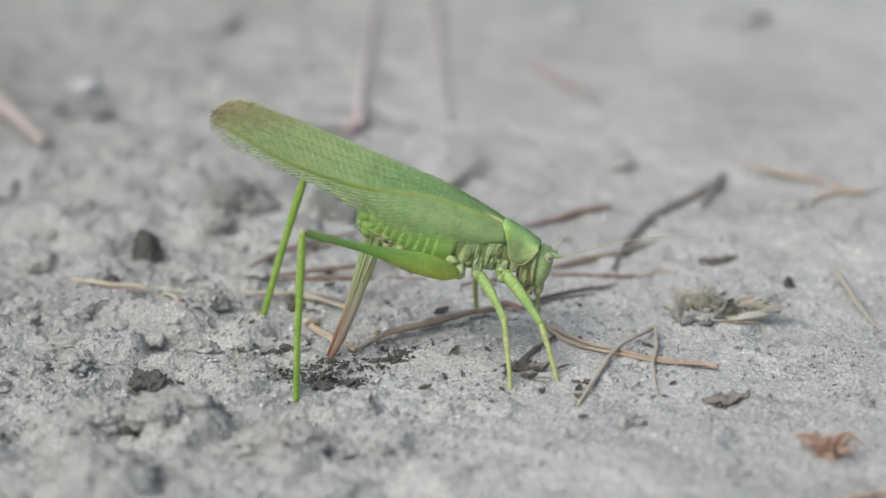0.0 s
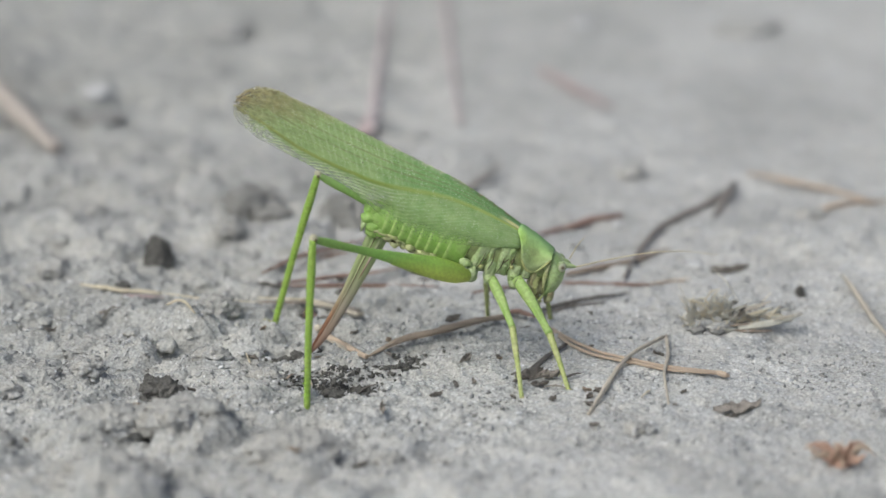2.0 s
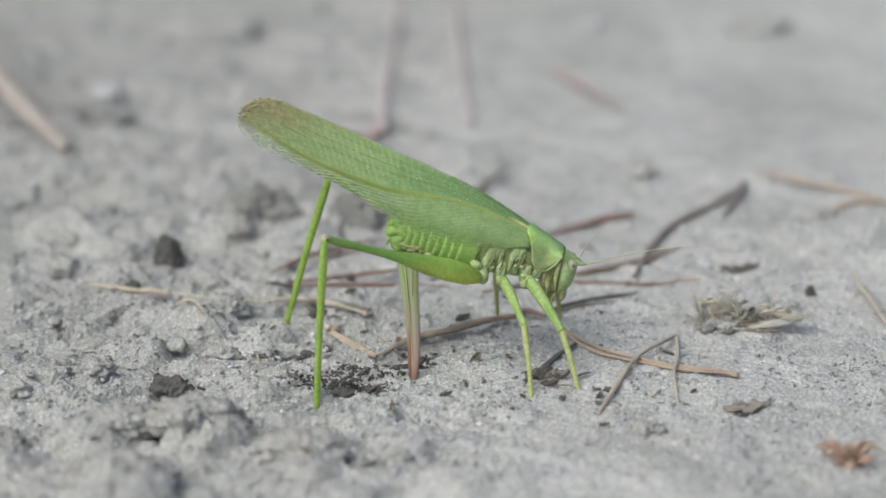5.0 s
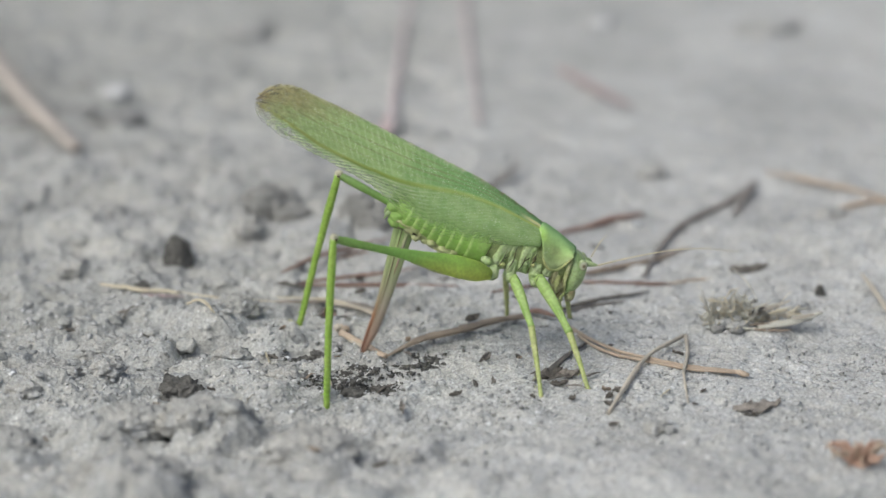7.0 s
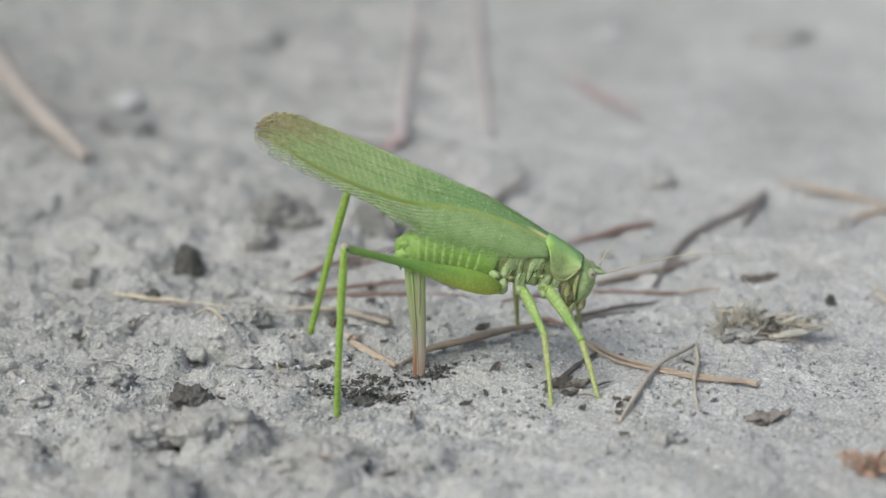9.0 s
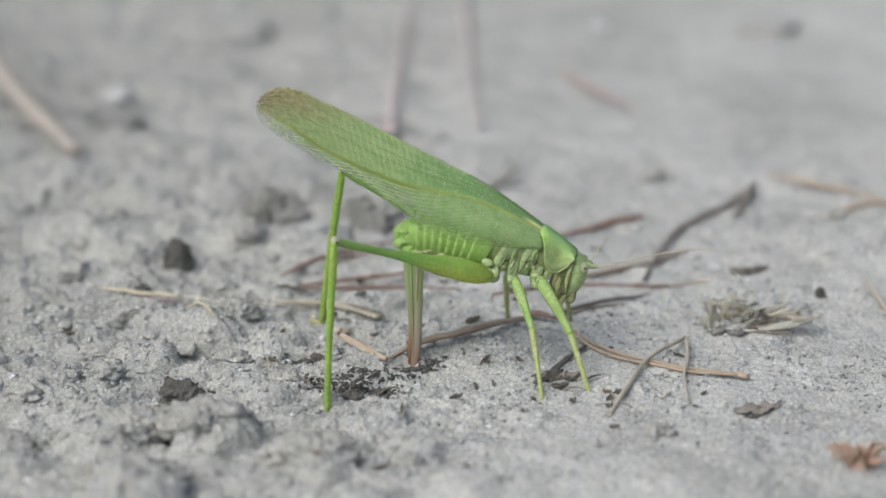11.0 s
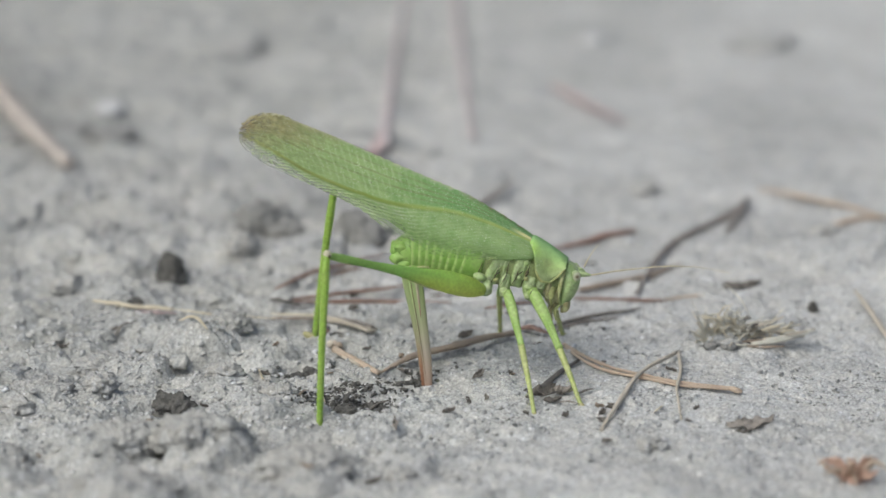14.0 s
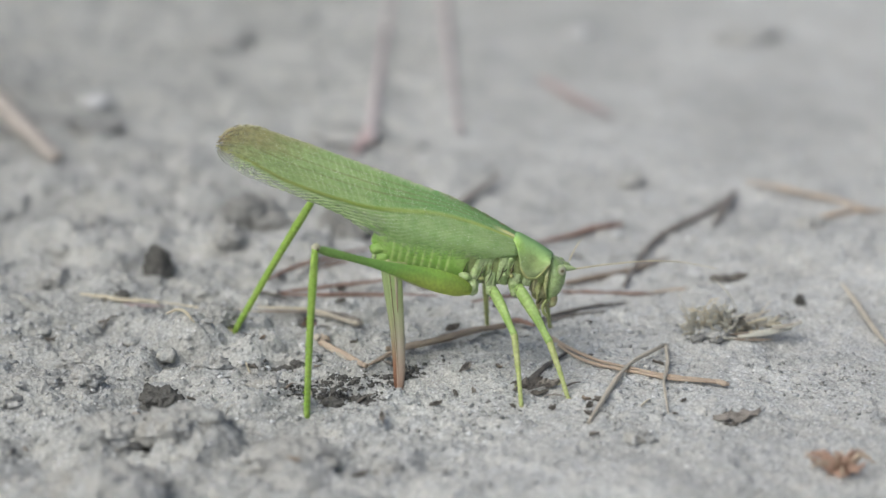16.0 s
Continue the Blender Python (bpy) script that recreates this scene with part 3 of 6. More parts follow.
def soil(x, y):
    """Height of the ground in millimetres."""
    x, y = np.asarray(x, float), np.asarray(y, float)
    left = 1 - 0.62 * step(-12, 18, x + 5 * grad(x / 14, y / 14, 5))
    left = left * (1 - 0.4 * step(8, 70, y))
    far = step(300, 1200, np.hypot(x, y))
    quiet = 1 - 0.75 * np.exp(-((x - 5) / 26) ** 2 - ((y + 50) / 24) ** 2)
    z = (1.3 * grad(x / 55, y / 55, 1) + 3 * step(60, 200, y) * grad(x / 120, y / 90, 2)) * quiet
    lump = np.abs(grad(x / 17, y / 15, 3)) + 0.35 * np.abs(grad(x / 7.3, y / 6.3, 4))
    z += (2.6 * (lump - 0.36)) * left * (0.45 + 0.55 * quiet)
    wx, wy = x + 0.9 * grad(x / 2.3, y / 2.3, 14), y + 0.9 * grad(x / 2.3, y / 2.3, 15)
    z += 0.16 * left * (np.abs(grad(x / 1.1, y / 1.1, 24)) - 0.2)
    patch = step(-0.1, 0.35, grad(x / 19, y / 19, 8)) * left
    z += 1.5 * patch * (cobble(wx / 8.5, wy / 8.5, 41) - 0.55) + 0.42 * left * grad(x / 4.2, y / 3.6, 6)
    z += (0.25 + 0.75 * left) * (0.26 * (cobble(wx / 2.6, wy / 2.6, 42) - 0.55) * step(-0.35, 0.3, grad(x / 7, y / 7, 10)) + 0.6 * (np.abs(grad(x / 1.5, y / 1.5, 7)) - 0.25) * 0.6)
    z += 0.22 * grad(x / 0.8, y / 0.8, 9) + 0.45 * (0.35 + left) * grad(x / 6, y / 6, 18)
    # broken crust: low ledges with crumbled edges
    z += left * 1.15 * (step(0.0, 0.08, grad(wx / 14, wy / 9, 16)) - 0.5) + left * 0.6 * (step(0.0, 0.09, grad(wx / 4.5, wy / 3.8, 17)) - 0.5)
    for cx, cy, rx, ry, h in HUMPS:
        z += h * np.exp(-(((x - cx) / rx) ** 2 + ((y - cy) / ry) ** 2)) * (1 + 0.6 * grad(x / 4.1, y / 4.1, 11))
    rag = 0.2 * grad(x / 4.4, y / 4.4, 51) + 0.07 * grad(x / 1.7, y / 1.7, 52)
    for cx, cy, rx, ry, h in MOUNDS:
        r = np.hypot((x - cx) / rx, (y - cy) / ry) + rag
        z += 1.15 * h * np.clip(1 - r * r, 0, 1) ** 0.95 * (1 + 0.22 * grad(x / 3.6 + cx, y / 3.6, 53))
    for cx, cy, rx, ry, h in PITS + GAPS:
        r = ((x - cx) / rx) ** 2 + ((y - cy) / ry) ** 2 + 0.55 * grad(x / 2.1, y / 2.1, 12)
        z -= h * (1 - step(0.35, 1.25, r))
    return z * (1 - far) + far * 60 * grad(x / 9000, y / 9000, 13)


def spread(fine_from, fine_to, fine, reach):
    """Grid lines: fine inside, wider and wider towards the horizon."""
    mid = np.arange(fine_from, fine_to, fine)
    grow = np.geomspace(fine * 1.5, reach, 70)
    return np.concatenate([fine_from - grow[::-1], mid, fine_to + grow])


def ground():
    xs, ys = spread(-88, 88, 0.31, 250000), np.concatenate([spread(-115, 5, 0.31, 250000)[:-70], spread(5, 190, 0.6, 250000)[70:]])
    gx, gy = np.meshgrid(xs, ys)
    co = np.stack([gx, gy, soil(gx, gy)], -1).reshape(-1, 3) * MM
    w, h = len(xs), len(ys)
    i = np.arange(w * h).reshape(h, w)
    quads = np.stack([i[:-1, :-1], i[:-1, 1:], i[1:, 1:], i[1:, :-1]], -1).reshape(-1)
    me = bpy.data.meshes.new("ground")
    me.vertices.add(w * h)
    me.vertices.foreach_set("co", co.reshape(-1))
    me.loops.add(len(quads))
    me.loops.foreach_set("vertex_index", quads)
    me.polygons.add(len(quads) // 4)
    me.polygons.foreach_set("loop_start", np.arange(0, len(quads), 4))
    me.polygons.foreach_set("use_smooth", np.ones(len(quads) // 4, bool))
    me.update(calc_edges=True)
    me.materials.append(SOIL)
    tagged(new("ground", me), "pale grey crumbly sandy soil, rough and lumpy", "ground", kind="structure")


ground()


def level(x, y):
    return float(soil(x, y))


def crumbs(name, n, where, sizes, mat, label, seed):
    """Loose grains strewn on the ground, joined into one mesh."""
    rng = np.random.default_rng(seed)
    g = (1 + 5 ** 0.5) / 2
    ico = np.array([(-1, g, 0), (1, g, 0), (-1, -g, 0), (1, -g, 0), (0, -1, g), (0, 1, g), (0, -1, -g), (0, 1, -g), (g, 0, -1), (g, 0, 1), (-g, 0, -1), (-g, 0, 1)]) / 1.9
    tri = np.array([(0, 11, 5), (0, 5, 1), (0, 1, 7), (0, 7, 10), (0, 10, 11), (1, 5, 9), (5, 11, 4), (11, 10, 2), (10, 7, 6), (7, 1, 8),
                    (3, 9, 4), (3, 4, 2), (3, 2, 6), (3, 6, 8), (3, 8, 9), (4, 9, 5), (2, 4, 11), (6, 2, 10), (8, 6, 7), (9, 8, 1)])
    x, y = where(rng, n)
    r = sizes[0] * (sizes[1] / sizes[0]) ** (rng.random(n) ** 1.8)
    z = soil(x, y) + 0.25 * r
    turn = rng.random(n) * 6.28
    shape = ico[None] * (1 + 1.3 * (rng.random((n, 12, 1)) - 0.5)) * (r[:, None, None] * (0.45 + 0.9 * rng.random((n, 1, 3))) * np.array([1, 1, 0.7]))
    c, s = np.cos(turn)[:, None], np.sin(turn)[:, None]
    px, py = shape[..., 0] * c - shape[..., 1] * s, shape[..., 0] * s + shape[..., 1] * c
    co = np.stack([px + x[:, None], py + y[:, None], shape[..., 2] + z[:, None]], -1).reshape(-1, 3) * MM
    f = (tri[None] + 12 * np.arange(n)[:, None, None]).reshape(-1)
    me = bpy.data.meshes.new(name)
    me.vertices.add(len(co))
    me.vertices.foreach_set("co", co.reshape(-1))
    me.loops.add(len(f))
    me.loops.foreach_set("vertex_index", f)
    me.polygons.add(len(f) // 3)
    me.polygons.foreach_set("loop_start", np.arange(0, len(f), 3))
    me.update(calc_edges=True)
    me.materials.append(mat)
    tagged(new(name, me), label, "soil crumbs", kind="stuff")


def strewn(rng, n):
    x, y = rng.uniform(-80, 80, n * 3), rng.uniform(-112, 60, n * 3)
    keep = rng.random(n * 3) < 0.2 + 0.8 * (1 - step(-20, 25, x)) * (0.35 + np.abs(grad(x / 17, y / 17, 21)) * 1.6)
    i = np.flatnonzero(keep)[:n]
    return x[i], y[i]


def dug(rng, n):
    k = rng.random(n)
    x = np.where(k < 0.66, -13.4 + 3.2 * rng.standard_normal(n), -7 + 7 * rng.random(n) + 1.6 * rng.standard_normal(n))
    # a share of the dark crumbs lies in a hollow to give its shade
    hole = k > 0.86
    x = np.where(hole, -19.6 + 1.8 * rng.standard_normal(n), x)
    y = np.where(hole, -48.6 + 0.9 * rng.standard_normal(n), np.where(k < 0.66, -58.5 + 2.2 * rng.standard_normal(n), -53 + 0.55 * (x + 6) + 1.6 * rng.standard_normal(n)))
    return x, y


def lumps(name, n, where, sizes, mat, label, seed):
    """Rounded lumps of crusted soil that lie half sunk, joined into one mesh."""
    rng = np.random.default_rng(seed)
    bm = bmesh.new()
    bmesh.ops.create_icosphere(bm, subdivisions=3, radius=1)
    ball = np.array([v.co[:] for v in bm.verts])
    tri = np.array([[v.index for v in f.verts] for f in bm.faces])
    bm.free()
    x, y = where(rng, n)
    r = sizes[0] * (sizes[1] / sizes[0]) ** (rng.random(n) ** 2.2)
    z = soil(x, y) - 0.05 * r
    co = []
    for k in range(n):
        off = Vector((k * 1.7, k * 0.9, seed * 2.3))
        swell = np.array([1 + 0.42 * noise.fractal(Vector(p) * 1.5 + off, 0.8, 2.1, 4) for p in ball.tolist()])
        size = r[k] * np.array([rng.uniform(0.8, 1.35), rng.uniform(0.7, 1.1), rng.uniform(0.45, 0.8)])
        co.append(ball * swell[:, None] * size + np.array([x[k], y[k], z[k]]))
    co = np.concatenate(co) * MM
    f = (tri[None] + len(ball) * np.arange(n)[:, None, None]).reshape(-1)
    me = bpy.data.meshes.new(name)
    me.vertices.add(len(co))
    me.vertices.foreach_set("co", co.reshape(-1))
    me.loops.add(len(f))
    me.loops.foreach_set("vertex_index", f)
    me.polygons.add(len(f) // 3)
    me.polygons.foreach_set("loop_start", np.arange(0, len(f), 3))
    me.polygons.foreach_set("use_smooth", np.ones(len(f) // 3, bool))
    me.update(calc_edges=True)
    me.materials.append(mat)
    tagged(new(name, me), label, "soil lumps", kind="stuff")


def broken(rng, n):
    x, y = rng.uniform(-72, 10, n * 6), rng.uniform(-108, 60, n * 6)
    keep = rng.random(n * 6) < (1 - step(-22, 4, x)) * np.clip(grad(x / 15, y / 15, 23) + 0.25, 0, 1) * 1.4
    i = np.flatnonzero(keep)[:n]
    return x[i], y[i]


def bright(rng, n):
    x, y = rng.uniform(-62, 64, n * 4), rng.uniform(-100, 10, n * 4)
    near = np.exp(-((x + 4) / 22) ** 2 - ((y + 56) / 14) ** 2)
    i = np.flatnonzero(rng.random(n * 4) < 0.25 + 0.75 * near)[:n]
    return x[i], y[i]


crumbs("soil_crumbs", 30000, strewn, (0.09, 0.5), CRUMB, "loose crumbs and grains of grey sandy soil", 3)
lumps("soil_lumps", 190, broken, (0.35, 2.0), SOIL, "rounded lumps of broken grey soil crust", 8)
crumbs("quartz_grains", 7500, bright, (0.08, 0.28), SPARKLE, "pale glinting quartz grains in the sand", 9)

def gritty(rng, n):
    spots = np.array([(50, -52), (55, -60), (60, -54), (48, -76), (32, -58), (10, -67), (26, -72), (62, -70), (2, -74), (24, -30), (52, -28), (-40, -52), (-48, -66)])
    c = spots[rng.integers(0, len(spots), n)]
    return c[:, 0] + 2.6 * rng.standard_normal(n), c[:, 1] + 2.2 * rng.standard_normal(n)


crumbs("dark_grit", 900, gritty, (0.07, 0.38), GRIT_SHADE, "dark grains and tiny crumbs on the sand", 6)
crumbs("moist_soil_crumbs", 2300, dug, (0.08, 0.5), DAMP_SHADE, "dark moist crumbs dug up round the egg hole, some shading a hollow", 4)


# ---- litter lying on the ground ----
def strand(name, pts, width, mat, label, category, flat=0.5, lift=0.0, taper=(0.5, 1.0, 0.9, 0.35), bend=0.25, rise=None, seed=1, parent=None, group="", at=None):
    """A needle, blade or twig that lies along a few places of the ground. rise: heights added along it; at: its own heights, for one that bridges hollows."""
    n = 26
    line = smooth_line(pts, n)
    rng = np.random.default_rng(seed)
    wob = bend * width * np.interp(np.linspace(0, 1, n), np.linspace(0, 1, 7), rng.uniform(-1, 1, 7))
    line[:, 1] += wob
    z = soil(line[:, 0], line[:, 1])
    pad = np.pad(z, 4, mode="edge")
    z = np.array([0.5 * pad[i:i + 9].max() + 0.5 * pad[i:i + 9].mean() for i in range(n)])
    z = np.convolve(np.pad(z, 3, mode="edge"), np.ones(7) / 7, "valid") + width * 0.5 * flat + lift
    if at:
        z = np.interp(np.linspace(0, 1, n), np.linspace(0, 1, len(at)), at)
    if rise:
        z += glide(np.linspace(0, 1, len(rise)), rise, np.linspace(0, 1, n))[:, 0]
    rad = 0.5 * width * glide(np.linspace(0, 1, len(taper)), taper, np.linspace(0, 1, n))[:, 0] * (1 + 0.12 * rng.uniform(-1, 1, n))
    base = (line[0, 0], line[0, 1], 0.0)
    rings = []
    for i in range(n):
        t = line[min(i + 1, n - 1)] - line[max(i - 1, 0)]
        t = t / np.linalg.norm(t)
        sx, sy = -t[1], t[0]
        c = (line[i, 0] - base[0], line[i, 1] - base[1], z[i])
        rings.append([(c[0] + rad[i] * math.cos(a) * sx, c[1] + rad[i] * math.cos(a) * sy, c[2] + rad[i] * flat * math.sin(a) * (1.0 if math.sin(a) > 0 else 0.8))
                      for a in np.linspace(0, 2 * math.pi, 9, endpoint=False)])
    ob = loft(name, rings, mat)
    if parent:
        ob.location = Vector(base) * MM - parent.location
        return under(ob, parent)
    ob.location = Vector(base) * MM
    return tagged(ob, label, category, group)


def litter():
    strand("dry_grass_leaf", [(-7.9, -50.8), (-3.7, -46.2), (2, -42.8), (7.7, -38), (11.9, -35.2)], 1.7, BROWN, "curved grey-brown dry grass blade lying on the soil", "grass blade", 0.6, at=(0.5, 1.1, 1.5, 1.3, 1.1), taper=(0.3, 0.9, 1.0, 0.8), seed=2)
    pair = thing("needle_pair", 14, -33, 0, "pair of tan pine needles joined at one end", "pine needle")
    strand("needle", [(18.4, -38.6), (22.2, -45.2), (26, -50), (31.4, -54.8), (36, -56.6), (41.9, -57.2)], 0.62, TAN, "", "", 0.8, at=(0.5, 0.4, 0.4, 1.0, 0.8, 0.3), taper=(0.9, 1, 1, 1), seed=3, parent=pair)
    strand("needle", [(18.5, -39.8), (22.7, -48.1), (26.7, -51.9), (31.3, -55.8), (36, -57.5), (42.2, -57.5)], 0.62, TAN, "", "", 0.8, at=(0.5, 0.3, 0.3, 0.9, 0.7, 0.2), taper=(0.9, 1, 1, 1), seed=4, parent=pair)
    strand("sheath", [(41.1, -57.5), (42.8, -58.2)], 1.1, TAN, "", "", 0.8, at=(0.4, 0.2), taper=(0.6, 1, 0.6), seed=5, parent=pair)
    strand("rotten_leaf_blade", [(12.6, -61.5), (16.1, -53), (20.5, -44.6)], 1.15, DARK, "dark curled rotten blade half sunk in soil", "dead leaf", 0.5, taper=(0.5, 1, 0.8, 0.5), seed=6)
    strand("thin_twig", [(22.5, -73.9), (25.4, -64.2), (28.9, -53.5), (31.7, -48.8), (34.5, -42.9)], 0.8, PALE, "thin bent bleached twig leaning over needles", "twig", 1.0, at=(0.3, 0.8, 1.3, 1.5, 0.7), taper=(0.7, 1, 0.8, 0.9), seed=7)
    strand("thin_twig", [(34.9, -42.9), (34.7, -50.2), (33.5, -62.2), (33.6, -71.3)], 0.65, PALE, "thin pale bleached twig crossing a needle", "twig", 1.0, at=(0.7, 0.9, 1.4, 0.4), taper=(1, 0.8, 0.5), seed=8)
    strand("pine_needle", [(-21.1, -20.5), (-14.6, -20.4), (-7.4, -20.7), (2.2, -21.5)], 0.8, RED, "long reddish brown pine needle on the soil", "pine needle", 0.85, at=(0.8, 0.8, 0.9, 1.0), seed=9)
    strand("pine_needle", [(20.8, -15.9), (29.2, -16.5), (33.9, -16.6)], 0.72, RED, "reddish brown pine needle on the soil", "pine needle", 0.85, at=(-0.2, -0.3), taper=(0.6, 1.0, 1.1, 0.7), seed=10)
    strand("pine_needle", [(-24.3, -15.5), (-18.1, -6.5), (-12.6, -1.3), (-7.7, 3.3)], 0.9, RED, "long reddish brown pine needle bridging bumps of soil", "pine needle", 0.85, at=(1.2, 1.2, 1.0, 0.6), seed=11)
    strand("pine_needle", [(-22.4, -19.2), (-18, -17.2), (-13.1, -15.3), (-8.1, -14), (-3.7, -11.8)], 0.8, RED, "reddish brown pine needle on the soil", "pine needle", 0.85, at=(0.6, 0.5, 0.6, 0.7, 0.8), seed=12)
    strand("pine_needle", [(-18.6, -6.2), (-14.4, -3.3), (-10.1, -0.5)], 0.8, RED, "reddish brown pine needle on the soil", "pine needle", 0.85, at=(-0.5, 0, 0), seed=64)
    strand("pine_needle", [(7.1, -23.9), (11.3, -22.1), (15.2, -18.4)], 0.8, RED, "short reddish brown needle beneath the insect", "pine needle", 0.85, at=(0.9, 0.9, 0.2), seed=65)
    strand("pine_needle", [(33.5, -16.9), (37.9, -14.2), (41.5, -14)], 0.5, TAN, "thin faded pine needle on the sand", "pine needle", 0.85, at=(-0.3, -0.5, -0.3), seed=66)
    strand("broken_stick", [(21.6, -12.4), (27.9, -7.7), (33.4, -2.9), (38.1, 0.9)], 1.3, BROWN, "broken brown plant stick with a pale tip", "stick", 0.7, at=(-0.1, -0.3, -0.6, -0.2), taper=(0.8, 1.1, 0.9, 0.2), seed=13)
    fork = thing("forked_twig", 30, -13, 0, "forked weathered grey twig on the soil", "twig")
    strand("stem", [(30.2, -14), (33.2, -0.5), (36.9, 9.6), (46.7, 23.5), (50.4, 31.2)], 1.15, GREY, "", "", 0.8, rise=(-0.2, -0.2, 0, 0.1, 0.1), taper=(0.5, 0.8, 1.0, 1.2, 0.9), seed=14, parent=fork)
    strand("side_branch", [(50.4, 31.6), (48, 22), (45.6, 14)], 1.3, GREY, "", "", 0.7, rise=(0.1, 0, -0.2), seed=15, parent=fork)
    strand("pine_needle", [(52.5, 34.8), (60.9, 31), (72.5, 22)], 1.0, TAN, "tan pine needle on pale soil", "pine needle", 0.8, rise=(0.8, 0.4, 0), seed=16)
    strand("pine_needle", [(61, 18), (67.1, 20), (75, 22)], 1.0, TAN, "tan pine needle on pale soil", "pine needle", 0.8, seed=17)
    strand("dead_leaf_strip", [(17.5, 7.5), (24.6, 13.3), (31.6, 17.4)], 1.7, RED, "reddish brown strip of dead leaf", "dead leaf", 0.45, taper=(0.4, 0.8, 1.1, 0.7), seed=18)
    strand("dark_grass_blade", [(16.5, -30.2), (24.8, -24.2), (30.6, -19.6)], 0.95, DARK, "dark weathered grass blade on the soil", "grass blade", 0.6, seed=19)
    strand("dark_grass_blade", [(16.5, -31.8), (22, -28), (27, -25.8)], 0.7, GREY, "grey weathered grass blade on the soil", "grass blade", 0.6, seed=20)
    strand("flat_straw", [(-50.9, -24.2), (-46.6, -25.6), (-42.9, -26.2), (-39, -26.3)], 1.5, STRAW, "flat bleached straw half buried in soil", "straw", 0.4, at=(2.2, 2.2, 1.9, 1.6), taper=(0.4, 0.9, 1, 0.7), seed=21)
    strand("flat_straw", [(-44.8, -27.2), (-41.8, -27.6), (-38.2, -27.4)], 0.9, ROSY, "short faded pinkish straw on the soil", "straw", 0.4, at=(1.6, 1.6, 1.3), seed=61)
    strand("flat_straw", [(-39, -26), (-34.4, -28.4), (-30.1, -30.4), (-23.5, -29.8)], 0.6, STRAW, "thin bleached straw half buried in soil", "straw", 0.5, at=(1.6, 1.8, 1.9, 1.3), taper=(0.3, 1, 0.8, 0.4), seed=22)
    husk = thing("broken_stalk", -23, -27, 0, "broken hollow pale stalk with a dark rotten end", "straw")
    strand("shell", [(-18.5, -25.8), (-13.4, -28.6), (-9.3, -33)], 2.0, PALE, "", "", 0.5, at=(0.2, 0.5, 0.6), taper=(0.5, 0.9, 1.0, 0.8), bend=0.1, seed=23, parent=husk)
    strand("upper_strip", [(-24.5, -26.6), (-17.8, -26.7), (-14, -29.1)], 0.65, STRAW, "", "", 0.6, at=(1.0, 0.8, 0.8), bend=0.1, seed=62, parent=husk)
    strand("under_strip", [(-24.4, -27.6), (-17.1, -27.8)], 0.7, BROWN, "", "", 0.6, at=(0.7, 0.6), bend=0.1, seed=68, parent=husk)
    strand("rotten_strip", [(-14.4, -28.2), (-11.6, -30.6), (-9.3, -33)], 1.0, GREY, "", "", 0.5, at=(0.9, 1.1, 1.2), taper=(0.2, 0.9, 1, 0.7), seed=63, parent=husk)
    strand("short_straw", [(-37.2, -38.0), (-35, -40.4), (-32.8, -43)], 0.7, STRAW, "short thin bleached straw on a lump of soil", "straw", 0.8, lift=0.7, seed=24)
    stub = thing("twig_stub", -14.8, -39.4, 0, "broken tan twig stub with a knobbly end", "twig")
    strand("prong", [(-14.6, -41.3), (-12.1, -45), (-8.1, -51.5)], 1.0, TAN, "", "", 0.9, at=(0.6, 0.6, 0.5), taper=(1.2, 0.9, 1.0, 0.8), bend=0.3, seed=25, parent=stub)
    strand("prong", [(-14, -42.2), (-10.8, -48.1)], 0.75, PALE, "", "", 0.9, at=(0.3, 0.4), taper=(1.1, 1, 0.9, 0.7), bend=0.3, seed=26, parent=stub)
    for k, (x, y, z) in enumerate(((0, 0, 0), (0.7, -0.9, 0.2), (-0.5, -0.4, 0.3))):
        under(pebble("knob", (x, y, z + 0.6), (0.62, 0.55, 0.5), (TAN, BROWN, PALE)[k], 70 + k, 0.5, 3, 2.2), stub)
    strand("bleached_stalk", [(62.8, -16.5), (64.7, -28), (67.5, -42)], 0.9, PALE, "pale bleached grass stalk on the sand", "straw", 0.8, rise=(1.0, 0.5, 0), seed=29)
    strand("dry_stick", [(-92, 142), (-71.1, 75), (-61.0, 48)], 3.4, DULL, "pale tan dry stick far behind", "stick", 0.8, rise=(0.6, 0.3, 0.3), taper=(0.8, 1, 1.1, 0.8), seed=30)
    strand("reddish_stem", [(-4.5, 205), (-7.6, 122), (-9, 62)], 1.3, FADED, "long reddish dry stem lying far behind", "stem", 0.8, taper=(1, 0.7, 0.8, 1.4), seed=31)
    strand("reddish_stem", [(3.2, 205), (4.6, 122), (6.2, 66)], 1.25, FADED, "long reddish dry stem lying far behind", "stem", 0.8, taper=(1, 1, 0.8, 0.6), seed=32)
    strand("dead_leaf_strip", [(-11.5, 56), (-9.8, 64), (-8.6, 74)], 2.2, ROSY, "broad reddish strip of dead leaf far behind", "dead leaf", 0.4, rise=(0.3, 0.6, 0.3), seed=36)
    strand("dead_leaf_strip", [(20.5, 102), (26.5, 88.8), (32.6, 75.5)], 1.6, ROSY, "reddish brown strip of dead leaf far behind", "dead leaf", 0.6, rise=(0.2, 0.5, 1.0), seed=33)
    strand("dark_leaf_blade", [(4, 22), (10.7, 34.5), (12.5, 40)], 1.5, GREY, "grey dead blade standing out of the soil", "dead leaf", 0.5, rise=(0.2, 0.8, 1.2), seed=34)
